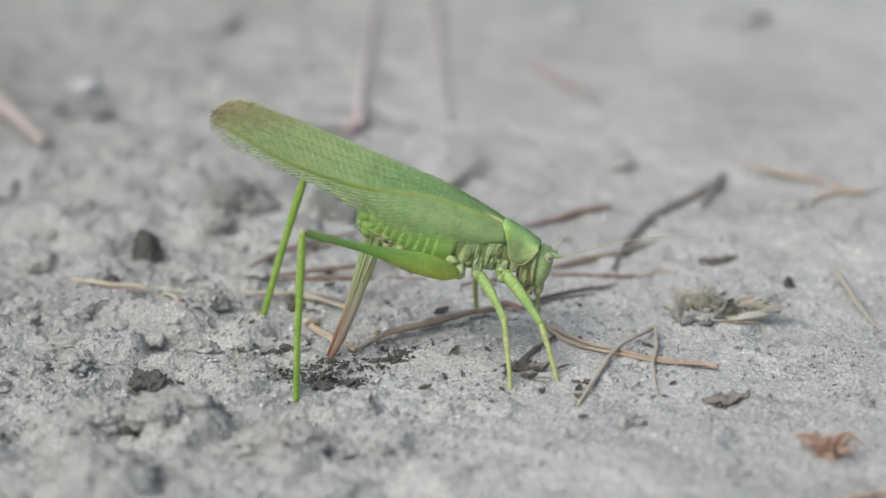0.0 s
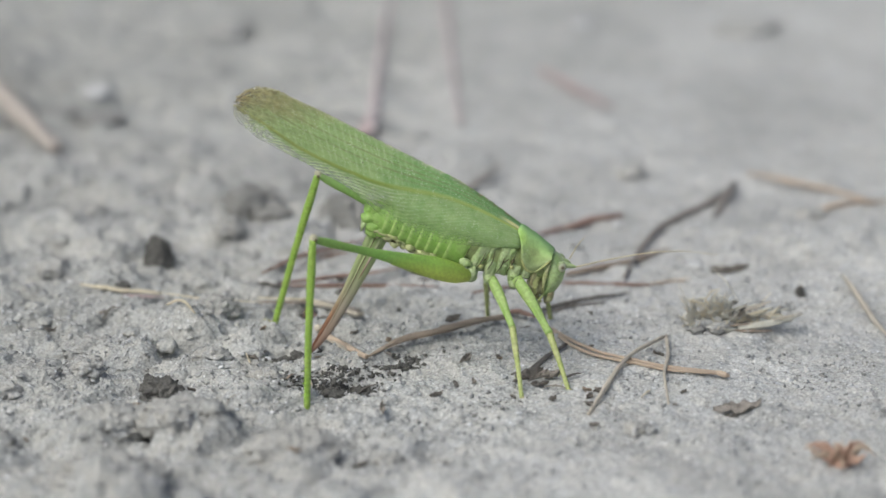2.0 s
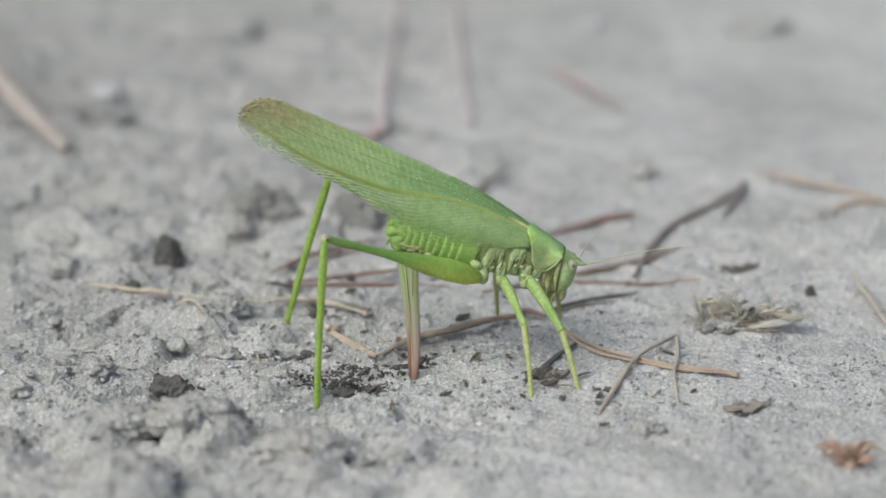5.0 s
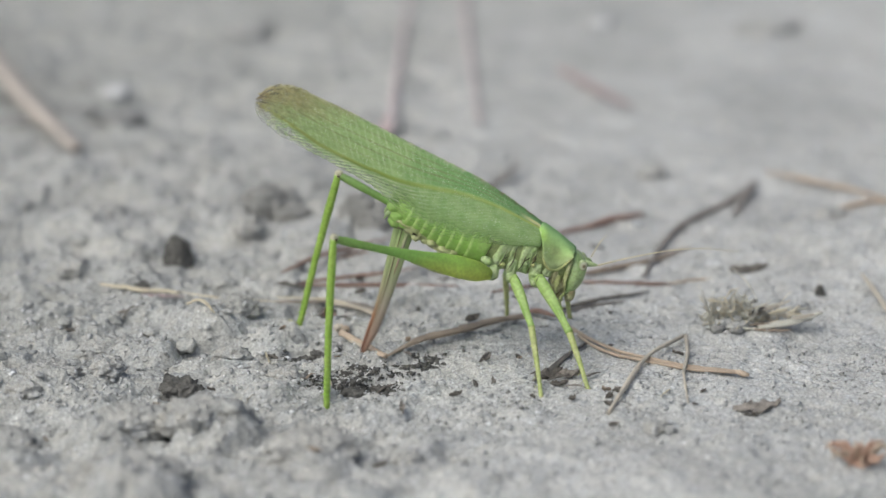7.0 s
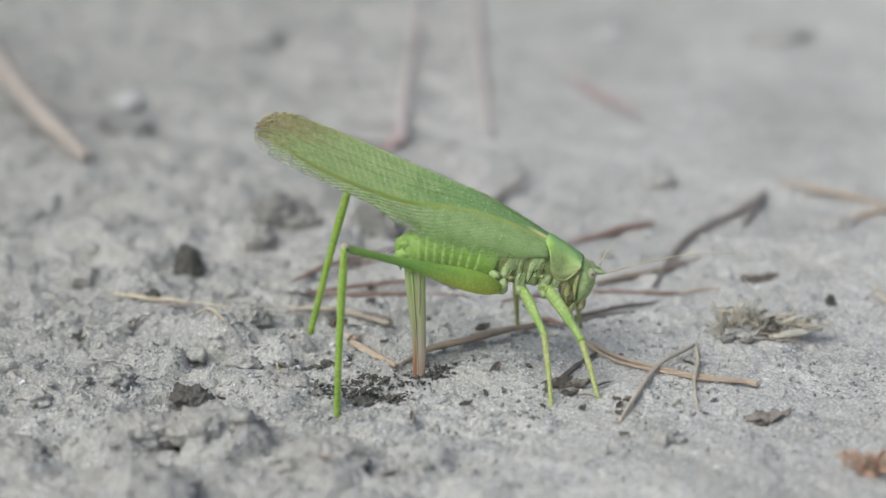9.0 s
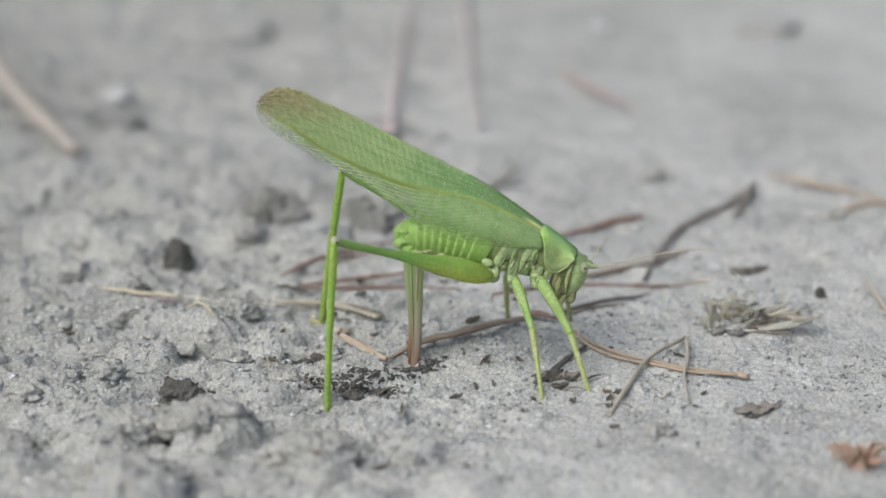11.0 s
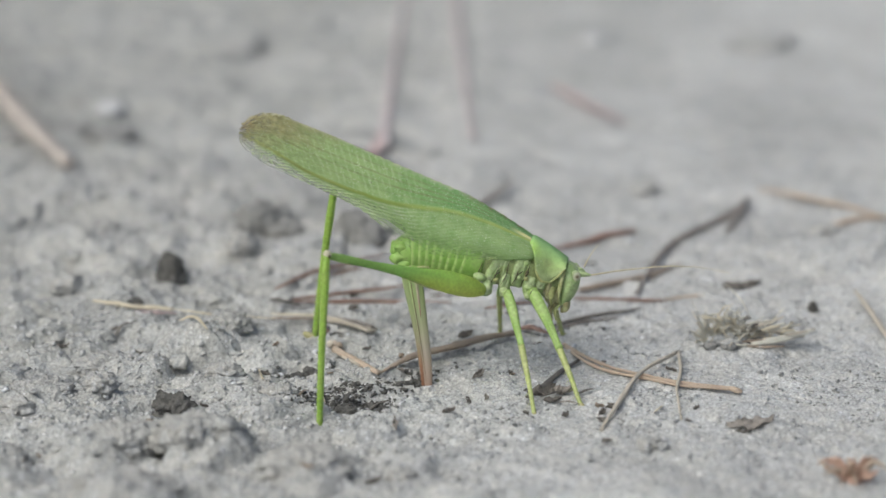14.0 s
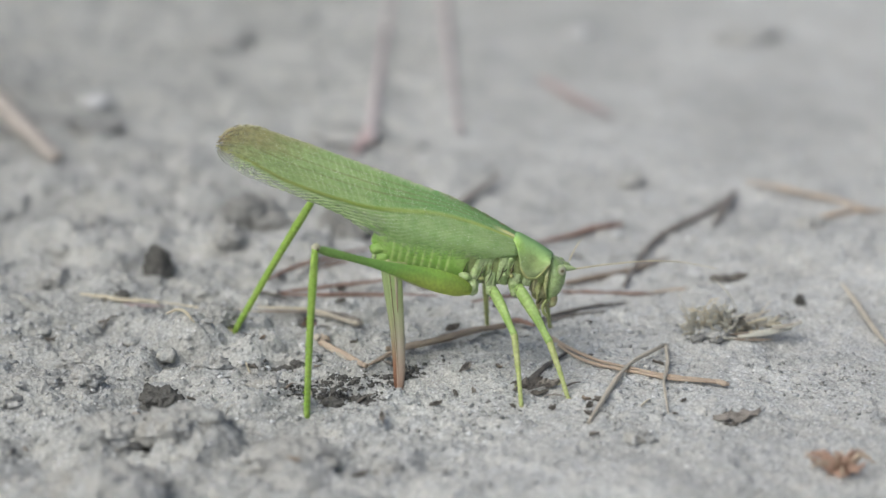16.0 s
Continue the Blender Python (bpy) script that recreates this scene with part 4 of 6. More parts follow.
    for k, (x, y, dx, dy, w, m) in enumerate(((14.5, -61, 3.4, 1.6, 0.55, DARK), (16.6, -62.6, 3.2, -1.4, 0.5, GREY), (18, -60, -2.2, 2.6, 0.45, DARK), (19.6, -60.6, 2.4, 1.2, 0.5, DARK), (-17.6, -31.2, 2.2, -1.8, 1.0, RED), (-15.4, -30.8, 3.0, -0.6, 0.7, DARK),
                                             (-24.6, -22.2, 4.5, 0.3, 1.0, DARK), (-20, -60, 2, 4, 0.4, BROWN), (-13.5, -62.5, 4.5, 1.6, 0.6, DARK), (-10, -60, 3.6, 1.8, 0.5, DARK), (-17, -57, 1.6, -3.2, 0.35, STRAW), (12, -32.6, 4.2, -2.6, 1.3, RED), (13.4, -31.8, 2.6, -3.6, 1.0, DARK), (-47.5, -35, 3.2, 1.8, 0.5, DARK), (30, -67, 1.5, 3.5, 0.3, STRAW),
                                             (-25.6, -49.4, 1.4, -2.6, 0.35, STRAW), (-27.6, -67.4, 1.8, -1.2, 0.3, PALE))):
        strand("plant_scrap", [(x, y), (x + 0.5 * dx + 0.2, y + 0.5 * dy), (x + dx, y + dy)], w, m, "broken scrap of dead plant fibre", "plant scrap", 0.6, lift=0.15, rise=(0, 0.35, 0.1), seed=140 + k, group="plant scraps on the soil")
    strand("dry_straw", [(55, -108.5), (61, -105.5), (69, -103)], 1.5, TAN, "pale flat straw lying on the sand", "straw", 0.5, seed=35)


litter()


def flake(name, x, y, l, w, turn, mat, label, category, seed, curl=0.25, lift=0.1, lean=0.0, group=""):
    """A ragged curled chip of bark or leaf, l long and w wide."""
    cols, rows = 17, 6
    off = Vector((seed * 1.9, seed * 0.7, 3.0))
    verts = []
    for layer in (1, -1):
        for i in range(cols):
            u = 2 * i / (cols - 1) - 1
            half = 0.5 * w * max(0.12, (1 - abs(u) ** 2.4)) * (1 + 0.7 * noise.noise(Vector((u * 3.1, 0, 0)) + off))
            for j in range(rows):
                v = 2 * j / (rows - 1) - 1
                k = half * (1 + 0.5 * noise.noise(Vector((u * 6, v * 1.2, 7)) + off))
                z = curl * w * (v * v + 0.6 * u * abs(u)) + 0.34 * w * noise.noise(Vector((u * 2.5, v * 2.5, 1)) + off) + layer * 0.05 * min(1.0, w)
                verts.append((0.5 * l * u, k * v + 0.12 * l * u * u, z))
    faces, n = [], cols * rows
    for i in range(cols - 1):
        for j in range(rows - 1):
            a, b, c, d = i * rows + j, i * rows + j + 1, (i + 1) * rows + j + 1, (i + 1) * rows + j
            faces += [(a, b, c, d), (d + n, c + n, b + n, a + n)]
    edge = [i * rows for i in range(cols)] + [(cols - 1) * rows + j for j in range(1, rows)] + [i * rows + rows - 1 for i in range(cols - 2, -1, -1)] + [j for j in range(rows - 2, 0, -1)]
    faces += [(edge[k], edge[(k + 1) % len(edge)], edge[(k + 1) % len(edge)] + n, edge[k] + n) for k in range(len(edge))]
    uvs = [(0.5 + p[0] / l, 0.5 + p[1] / w * 0.5) for p in verts]
    ob = obj(name, verts, faces, mat, uvs)
    ob.matrix_world = pose(x * MM, y * MM, (level(x, y) + lift) * MM, lean, 0, turn)
    return tagged(ob, label, category, group)


def chips():
    flake("bark_flake", 43, -72.4, 6.66, 2.43, 8, GREY, "curled brown flake of bark on the sand", "bark flake", 3, 0.2, 0.25, 12)
    flake("bark_flake", 42, -73.6, 2.31, 0.98, -12, DARK, "small dark flake of bark on the sand", "bark flake", 4, 0.2, 0.1)
    flake("bark_flake", 46.4, -11.6, 5.94, 1.94, 6, DARK, "dark brown flake of bark on the sand", "bark flake", 5, 0.2, 0.2, 15)
    flake("dead_leaf_chip", -17.2, -33.4, 1.36, 1.59, 70, RED, "dark red chip of dead leaf", "dead leaf", 6, 0.3, 0.9, 55)
    flake("dead_leaf_chip", 4.3, -36.4, 2.18, 1.1, 20, DARK, "dark curled chip of dead leaf", "dead leaf", 7, 0.5, 0.5, 20)
    flake("dead_leaf_chip", 2.9, -38.4, 1.5, 0.73, -15, GREY, "grey curled chip of dead leaf", "dead leaf", 8, 0.4, 0.3)
    flake("dead_leaf_chip", 5.9, -52.8, 1.63, 1.04, 50, GREY, "grey curled chip of dead leaf", "dead leaf", 9, 0.6, 0.4, 30)
    flake("dead_leaf_chip", 1.8, -65.4, 2.04, 0.67, 25, DARK, "dark curled chip of dead leaf", "dead leaf", 10, 0.4, 0.2, 20)
    flake("bark_flake", -5.6, -73, 0.82, 2.2, 5, GREY, "flat grey flake of bark in the sand", "bark flake", 11, 0.1, 0.4, 30)
    flake("dead_leaf_chip", 14.9, -58.6, 4.4, 1.9, 28, DARK, "dark shrivelled leaf scrap in the sand", "dead leaf", 22, 0.35, 0.25, 18)
    flake("dead_leaf_chip", 17.6, -59.2, 3.2, 1.5, -18, GREY, "grey shrivelled leaf scrap in the sand", "dead leaf", 24, 0.4, 0.3, 20)
    flake("dead_leaf_chip", 16.2, -61.2, 2.6, 1.0, 8, DARK, "dark shrivelled leaf scrap in the sand", "dead leaf", 26, 0.4, 0.25, 15)
    flake("bark_flake", 56, -21, 1.22, 1.1, 30, DARK, "dark chip of bark on the sand", "bark flake", 12, 0.5, 0.5, 40)
    flake("bark_flake", -20.6, -81.8, 1.5, 0.86, 10, RUST, "small orange chip of bark", "bark flake", 13, 0.4, 0.3, 20)
    flake("bark_flake", 36, -66, 1.09, 0.55, 40, DARK, "dark chip of bark on the sand", "bark flake", 14, 0.4, 0.2)
    flake("dead_leaf_chip", -10, -41.4, 1.36, 0.55, 18, DARK, "dark chip of dead leaf", "dead leaf", 15, 0.4, 0.2, 15)
    flake("dead_leaf_chip", -12.2, -27.4, 1.63, 0.86, 5, DARK, "dark chip of dead leaf", "dead leaf", 16, 0.4, 0.2, 15)
    flake("dead_leaf_chip", 0, -12, 1.77, 0.73, 0, DARK, "dark chip of dead leaf", "dead leaf", 17, 0.4, 0.1, 15)
    flake("dead_leaf_chip", -53.6, -40.4, 3.13, 0.67, 14, DARK, "dark strip of dead leaf in the soil", "dead leaf", 18, 0.3, 0.2, 20)
    flake("dead_leaf_chip", -48.6, -35.6, 1.63, 0.61, 35, DARK, "dark chip of dead leaf", "dead leaf", 19, 0.4, 0.3, 20)
    flake("dead_leaf_chip", -46.6, -33.6, 1.63, 0.55, 20, GREY, "grey chip of dead leaf", "dead leaf", 20, 0.4, 0.3, 20)


chips()


def tuft():
    """A torn tuft of dry grass with a root ball."""
    t = thing("dry_grass_tuft", 43.2, -39.2, level(43.2, -39.2), "torn tuft of dry yellowish grass with earthy roots", "grass tuft")
    under(pebble("root_ball", (-1.5, 0, 0.5), (3.0, 1.8, 1.1), SOIL, 5, 0.6, 4, 2.0, 0.5), t, "earthy grey root ball")
    # two clods coloured dark for the shaded hollow at the tuft's foot
    for k, (x, y) in enumerate(((-3.6, -1.4), (-1.0, -1.9))):
        under(pebble("root_clod", (x, y, 0.3), (0.9, 0.7, 0.6), GRIT_SHADE, k + 15, 0.5, 3, 2.4, 0.4), t, "dark earth for the shaded hollow among the roots")
    rng = np.random.default_rng(9)
    for i in range(150):
        # a matted mass of short broken straws, thinning out to one side
        q, a = rng.random() ** 0.6, rng.uniform(0, 6.28)
        x, y = -1.6 + 4.6 * q * math.cos(a) + (5.2 if i % 4 == 0 else 0), 0.8 + 3.4 * q * math.sin(a)
        z = 0.5 + rng.random() * 6.0 * max(0.12, 1 - q * q) * (1.0 if x < 1 else 0.45)
        b, tip = rng.uniform(0, 6.28), rng.uniform(-0.15, 0.95) ** 1.0
        length = rng.uniform(0.9, 2.8)
        dx, dy, dz = length * math.cos(b) * (1 - 0.5 * tip), length * math.sin(b) * (1 - 0.5 * tip), length * tip
        j = [rng.uniform(-0.3, 0.3) for _ in range(3)]
        p = [(x - dx / 2, y - dy / 2, max(0.25, z - dz / 2)), (x + j[0], y + j[1], z + j[2]), (x + dx / 2, y + dy / 2, max(0.3, z + dz / 2))]
        w = rng.uniform(0.08, 0.22)
        under(tube("blade", p, (0.7 * w, w, 0.4 * w), (STRAW, STRAW, BLEACHED, BLEACHED, BLEACHED)[i % 5], 5, 0.5, up=(0.3, 0.6, 0.74), n=6), t)
    for i in range(90):
        # longer fibres that stand up and fan out from the root
        x, y = -2.2 + rng.uniform(-2.4, 3.4), 0.4 + rng.uniform(-1.2, 2.2)
        l, out, a = rng.uniform(2.6, 7.2), rng.uniform(0.15, 0.75), rng.uniform(-0.6, 3.6)
        dx, dy, dz = l * out * math.cos(a), 0.6 * l * out * math.sin(a), l * (1 - 0.55 * out)
        p = [(x, y, 0.4), (x + 0.4 * dx + rng.uniform(-0.4, 0.4), y + 0.4 * dy, 0.6 + 0.6 * dz), (x + dx, y + dy, 0.5 + dz * rng.uniform(0.75, 1.0))]
        w = rng.uniform(0.07, 0.2)
        under(tube("blade", p, (w, 0.9 * w, 0.35 * w), (BLEACHED, STRAW, BLEACHED)[i % 3], 5, 0.5, up=(0.3, 0.6, 0.74), n=7), t)
    for i in range(30):
        # broad flat shreds on the outspread side
        x, y, a, l = rng.uniform(1, 8), rng.uniform(-1.5, 3.5), rng.uniform(-0.5, 0.9), rng.uniform(1.5, 3.4)
        z = rng.uniform(0.5, 2.4)
        w = rng.uniform(0.14, 0.3)
        under(tube("shred", [(x, y, z), (x + 0.5 * l * math.cos(a), y + 0.5 * l * math.sin(a), z + 0.25), (x + l * math.cos(a), y + l * math.sin(a), z + rng.uniform(0, 0.7))], (0.5 * w, w, 0.6 * w), (STRAW, PALE, BLEACHED)[i % 3], 6, 0.35, up=(0, 0.5, 0.85), n=6), t)
    for p, w, m in (([(2.2, -1.6, 0.8), (6.6, -1.2, 1.3), (11.6, 0.4, 2.3)], 0.95, BLEACHED), ([(1.6, -2.2, 0.6), (4.5, -2.6, 0.6), (7.0, -2.4, 0.6)], 0.36, BROWN), ([(1.0, -1.4, 1.0), (4, -1.2, 1.2), (6.6, -1.6, 1.2)], 0.35, BROWN),
                    ([(-0.5, 0.6, 1.8), (3.5, 1.4, 2.4), (7.2, 2.6, 3.4)], 0.5, PALE), ([(4.6, 0.6, 1.9), (6.6, 1.0, 2.2), (8.6, 1.6, 2.5)], 0.4, BLEACHED), ([(2.6, 4, 2.6), (1.4, 6, 4.6), (-0.8, 9, 6.2)], 0.24, BLEACHED),
                    ([(4.8, 2.4, 1.6), (6.2, 3, 3.4), (7.4, 3.4, 4.6)], 0.14, STRAW), ([(0.8, 0.4, 1.6), (2.2, 0.6, 2.6), (3.4, 0.6, 3.0)], 0.5, DARK)):
        under(tube("blade", p, (0.5 * w, 0.8 * w, 0.75 * w, 0.3 * w), m, 7, 0.3, up=(0, 1, 0.35), n=10), t)


tuft()


def bark_scrap():
    t = thing("bark_scrap", 55.1, -92, level(55.1, -92), "splintered rusty red bark scrap on the sand", "bark")
    rng = np.random.default_rng(14)
    under(pebble("core", (0, 0, 0.4), (1.4, 0.9, 0.5), RUST, 8, 0.7, 3, 2.4), t)
    for i in range(34):
        a = i * 0.74 + rng.uniform(-0.3, 0.3)
        l = rng.uniform(1.8, 5.4)
        p = [(0.5 * math.cos(a), 0.4 * math.sin(a), 0.9), (0.6 * l * math.cos(a), 0.5 * l * math.sin(a), 1.2 + rng.uniform(0, 1.9)), (l * math.cos(a), 0.75 * l * math.sin(a), rng.uniform(0.3, 4.0))]
        under(tube("splinter", p, (0.2, 0.42, 0.05), (RUST, RUST, TAN)[i % 3], 6, 0.35, n=8), t)


bark_scrap()


def clods():
    # some clods are moist, others have shaded faces and hollows in their colour
    spots = [(-38.6, -61.0, 1.9, 1.6, 1.5, DAMP_SHADE), (-35.8, -60.6, 1.8, 1.5, 1.6, DAMP_SHADE), (-37.2, -60.0, 2.2, 1.4, 1.9, DAMP_SHADE), (-17.4, -47.0, 1.6, 1.0, 0.9, DAMP_SHADE), (-12.5, -60, 2.2, 1.2, 0.8, DAMP_SHADE), (-8.6, -58.4, 1.2, 0.9, 0.8, DAMP_SHADE), (-19.8, -47.4, 2.0, 1.2, 0.9, DAMP_SHADE), (-28.6, -67, 1.1, 0.9, 0.8, DAMP_SHADE), (-22, -58, 2.2, 1.6, 1.2, CLOD), (-30, -51, 2.6, 1.8, 1.4, CLOD), (-47, -57, 2.4, 2, 1.3, CLOD), (-40.4, -8.5, 2.0, 1.6, 3.6, DAMP_SHADE), (-28.4, 19, 3.4, 3.0, 2.6, GRIT_SHADE), (-23.6, 16, 3.0, 2.4, 1.9, GRIT_SHADE), (-25.2, 21, 2.6, 2.0, 3.2, CLOD), (-13.4, 14, 3.0, 2.4, 4.0, GRIT_SHADE), (-10.6, 11, 2.6, 2.0, 2.4, GRIT_SHADE), (-9.2, 16, 2.4, 2.0, 3.0, CLOD)]
    spots += [(-56, 71, 5, 3, 0.8, GRIT_SHADE), (-63, 73, 4, 2.5, 0.7, GRIT_SHADE), (-72, 70, 5, 3, 0.9, GRIT_SHADE), (34, 38, 2.2, 2, 1.8, CLOD), (-13, 66, 6, 4, 1.0, CLOD), (-3, 60, 4, 3, 0.9, CLOD), (-37, 130, 5, 4, 1.3, CLOD), (-51, 122, 4, 3, 1.1, CLOD), (60, 130, 6, 4, 1.4, CLOD), (61, 12, 2.2, 1.6, 0.9, CLOD), (-44.6, -23.4, 1.0, 0.9, 0.8, DAMP_SHADE), (56.1, -21.5, 0.7, 0.6, 1.0, DAMP_SHADE), (-17.2, -31.5, 1.2, 1.0, 0.7, DAMP_SHADE), (-13, -31.2, 1.5, 1.2, 0.9, CLOD)]
    spots += [(-53, 15, 3, 2.6, 1.6, CLOD), (-30, 2, 2.4, 2, 1.6, CLOD), (-56, -12, 2.4, 2, 1.5, CLOD), (-20.4, -79.5, 1.6, 1.3, 1.2, CLOD), (-4.6, -91.5, 1.8, 1.5, 1.3, CLOD), (2.2, -92.6, 1.4, 1.2, 1.1, CLOD), (29, -81, 2.0, 1.2, 1.0, CLOD), (-33, -84, 2.2, 2, 2, CLOD), (-58, -64, 2.6, 2, 1.4, CLOD)]
    for k, (x, y, a, b, c, m) in enumerate(spots):
        ob = pebble("soil_clod", (0, 0, 0), (a, b, c), m, k + 1, 0.36, 4 if y < 25 else 3, 2.3, 0.35)
        ob.location = (x * MM, y * MM, (level(x, y) + 0.35 * c) * MM)
        tagged(ob, "dark clod of crumbly soil, moist and shaded tone" if m in (DAMP_SHADE, GRIT_SHADE) else "grey clod of crusted sandy soil", "soil clod", "clods strewn on the ground")
    # large clods sunk deep into the ground
    for k, (x, y, a, b, c) in enumerate(((-32.0, -80, 6.4, 4.6, 3.0), (-41.8, -79.5, 4.8, 4.2, 2.6), (-17, -91.5, 5.4, 3.8, 2.8), (-41, -101, 7.2, 4.2, 3.0), (-30.6, -34, 3.4, 3.2, 2.2), (-55, -57, 4.4, 3.4, 1.6), (-47, -46, 4.6, 3.0, 1.5), (-25, -53, 3.4, 2.6, 1.3), (-60, -82, 5.2, 3.8, 2.0))):
        ob = pebble("soil_clod", (0, 0, 0), (a, b, c), CLOD, k + 80, 0.3, 5, 1.9, 0.5)
        ob.location = (x * MM, y * MM, (level(x, y) - 0.2 * c) * MM)
        tagged(ob, "large grey-brown clod of crusted soil, half sunk", "soil clod", "clods strewn on the ground")
    for k, (x, y, r) in enumerate(((41.4, -7.5, 1.0), (29.3, 133, 1.9), (-57.6, 89, 2.0), (30.5, 13, 0.8))):
        ob = pebble("white_pebble", (0, 0, 0), (r * 1.3, r, r * 0.7), QUARTZ, k + 30, 0.25, 3)
        ob.location = (x * MM, y * MM, (level(x, y) + 0.3 * r) * MM)
        tagged(ob, "small whitish quartz pebble on the soil", "pebble", "white pebbles")
    rng = np.random.default_rng(31)
    for k in range(46):
        x, y = (rng.uniform(-60, 64), rng.uniform(-98, 8)) if k % 2 else (rng.uniform(-28, 30), rng.uniform(-68, -22))
        l, a = rng.uniform(0.8, 2.4), rng.uniform(0, 6.28)
        flake("plant_scrap", x, y, l, rng.uniform(0.35, 0.9), math.degrees(a), (DARK, GREY, DARK, BROWN, DARK)[k % 5], "tiny dark scrap of dead plant matter", "plant scrap", 50 + k, 0.4, 0.12, rng.uniform(-20, 30), "plant scraps on the soil")


clods()

# ---- the bush-cricket ----
LINE = -49.5  # the insect's middle plane, y
SPOT = (14.4, 20.7)  # the point behind its neck shield about which its pitch is told
cricket = thing("bush_cricket", 0, LINE, 0, "large green female bush-cricket laying eggs in soil", "insect")
SIDES = 14


def ring(c, a, b, tilt=0.0, k=SIDES, power=1.0):
    """An oval across the body: half widths a across and b upright, leaning by tilt degrees about the y axis."""
    out = []
    for t in np.linspace(0, 2 * math.pi, k, endpoint=False):
        y, z = a * math.copysign(abs(math.cos(t)) ** power, math.cos(t)), b * math.copysign(abs(math.sin(t)) ** power, math.sin(t))
        out.append((c[0] + z * math.sin(radians(tilt)), c[1] + y, c[2] + z * math.cos(radians(tilt))))
    return out


def wings():
    e, n = np.array([-0.9186, 0.3953]), np.array([0.3953, 0.9186])
    root = np.array([13.5, 20.0])
    cols, rows = 72, 18
    for side in (-1, 1):
        long = 43.2 if side < 0 else 42.4
        verts, uvs = [], []
        for i in range(cols):
            u = i / (cols - 1)
            s = (long + 1.3) * (1 - (1 - u) ** 1.35) - 1.3
            q = max(0.0, s / long)
            top = np.interp(s, (-1.3, 0, 5, 10, 20, 30, 38.5), (-0.3, 0.2, 1.5, 2.5, 3.3, 4.2, 4.7))
            low = np.interp(s, (-1.3, 0, 2, 6, 10, 15, 18, 21, 24, 28, 33, 38), (-2.7, -3.1, -3.8, -5.0, -6.2, -6.7, -5.9, -4.7, -3.7, -3.2, -2.8, -2.0))
            end = max(0.3, math.sqrt(max(0.0, 1 - max(0.0, (s - 37.0) / (long - 37.0)) ** 3.2)))
            mid = 0.6
            top, low = mid + (top - mid) * end, mid + (low - mid) * end
            wide = np.interp(q, (0, 0.06, 0.14, 0.45, 0.75, 1), (2.35, 2.9, 3.08, 2.9, 1.6, 0.9))
            for j in range(rows):
                v = j / (rows - 1)
                h = top + (low - top) * v
                if 0 < i < cols - 1 and j in (0, rows - 1):
                    h += 0.10 * math.sin(i * 2.9) * (0.4 + q) * (1 if j else 0.8)
                if q > 0.86:
                    h += 0.15 * math.sin(i * 1.7 + j * 2.3) * end
                    s += 0.2 * (q - 0.86) / 0.14 * (math.sin(j * 2.7 + 1) + 0.6 * math.sin(j * 5.3))
                p = root + e * (s + (0.35 * math.sin(j * 2.1) if i == cols - 1 else 0)) + n * h
                y = side * (0.04 + wide * (1 - (1 - v) ** 1.9) + 0.12 * math.sin(7 * u + 9 * v))
                verts.append((p[0], y - (0.05 if side < 0 else 0), p[1]))
                uvs.append((q, v))
        faces = [(i * rows + j, i * rows + j + 1, (i + 1) * rows + j + 1, (i + 1) * rows + j) for i in range(cols - 1) for j in range(rows - 1)]
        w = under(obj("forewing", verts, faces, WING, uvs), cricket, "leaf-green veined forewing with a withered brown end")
        thick = w.modifiers.new("thickness", "SOLIDIFY")
        thick.thickness, thick.offset = 0.12 * MM, 0
        # the clear hind wing shows below the forewing
        verts, uvs = [], []
        for i in range(40):
            u = i / 39
            s = 15 + (27.6 if side < 0 else 27) * u
            low = np.interp(s, (14, 18, 21, 24, 28, 33, 38, 42.6), (-6.2, -5.3, -4.3, -3.5, -2.9, -2.5, -2.1, -0.3))
            drop = (0.75 + 0.22 * math.sin(23 * u) * math.sin(9 * u)) * math.sin(math.pi * min(1, u * 1.02)) ** 0.6 * (0.25 + 0.9 * u)
            for j in range(5):
                v = j / 4
                p = root + e * (s + 0.5 * v * u) + n * (low + 0.5 - (0.5 + drop) * v)
                verts.append((p[0], side * (1.0 * (1 - u) + 0.7), p[1]))
                uvs.append((u, v))
        faces = [(i * 5 + j, i * 5 + j + 1, i * 5 + j + 6, i * 5 + j + 5) for i in range(39) for j in range(4)]
        w = under(obj("hind_wing", verts, faces, MEMBRANE, uvs), cricket, "clear pleated edge of the folded hind wing")
        thick = w.modifiers.new("thickness", "SOLIDIFY")
        thick.thickness = 0.06 * MM


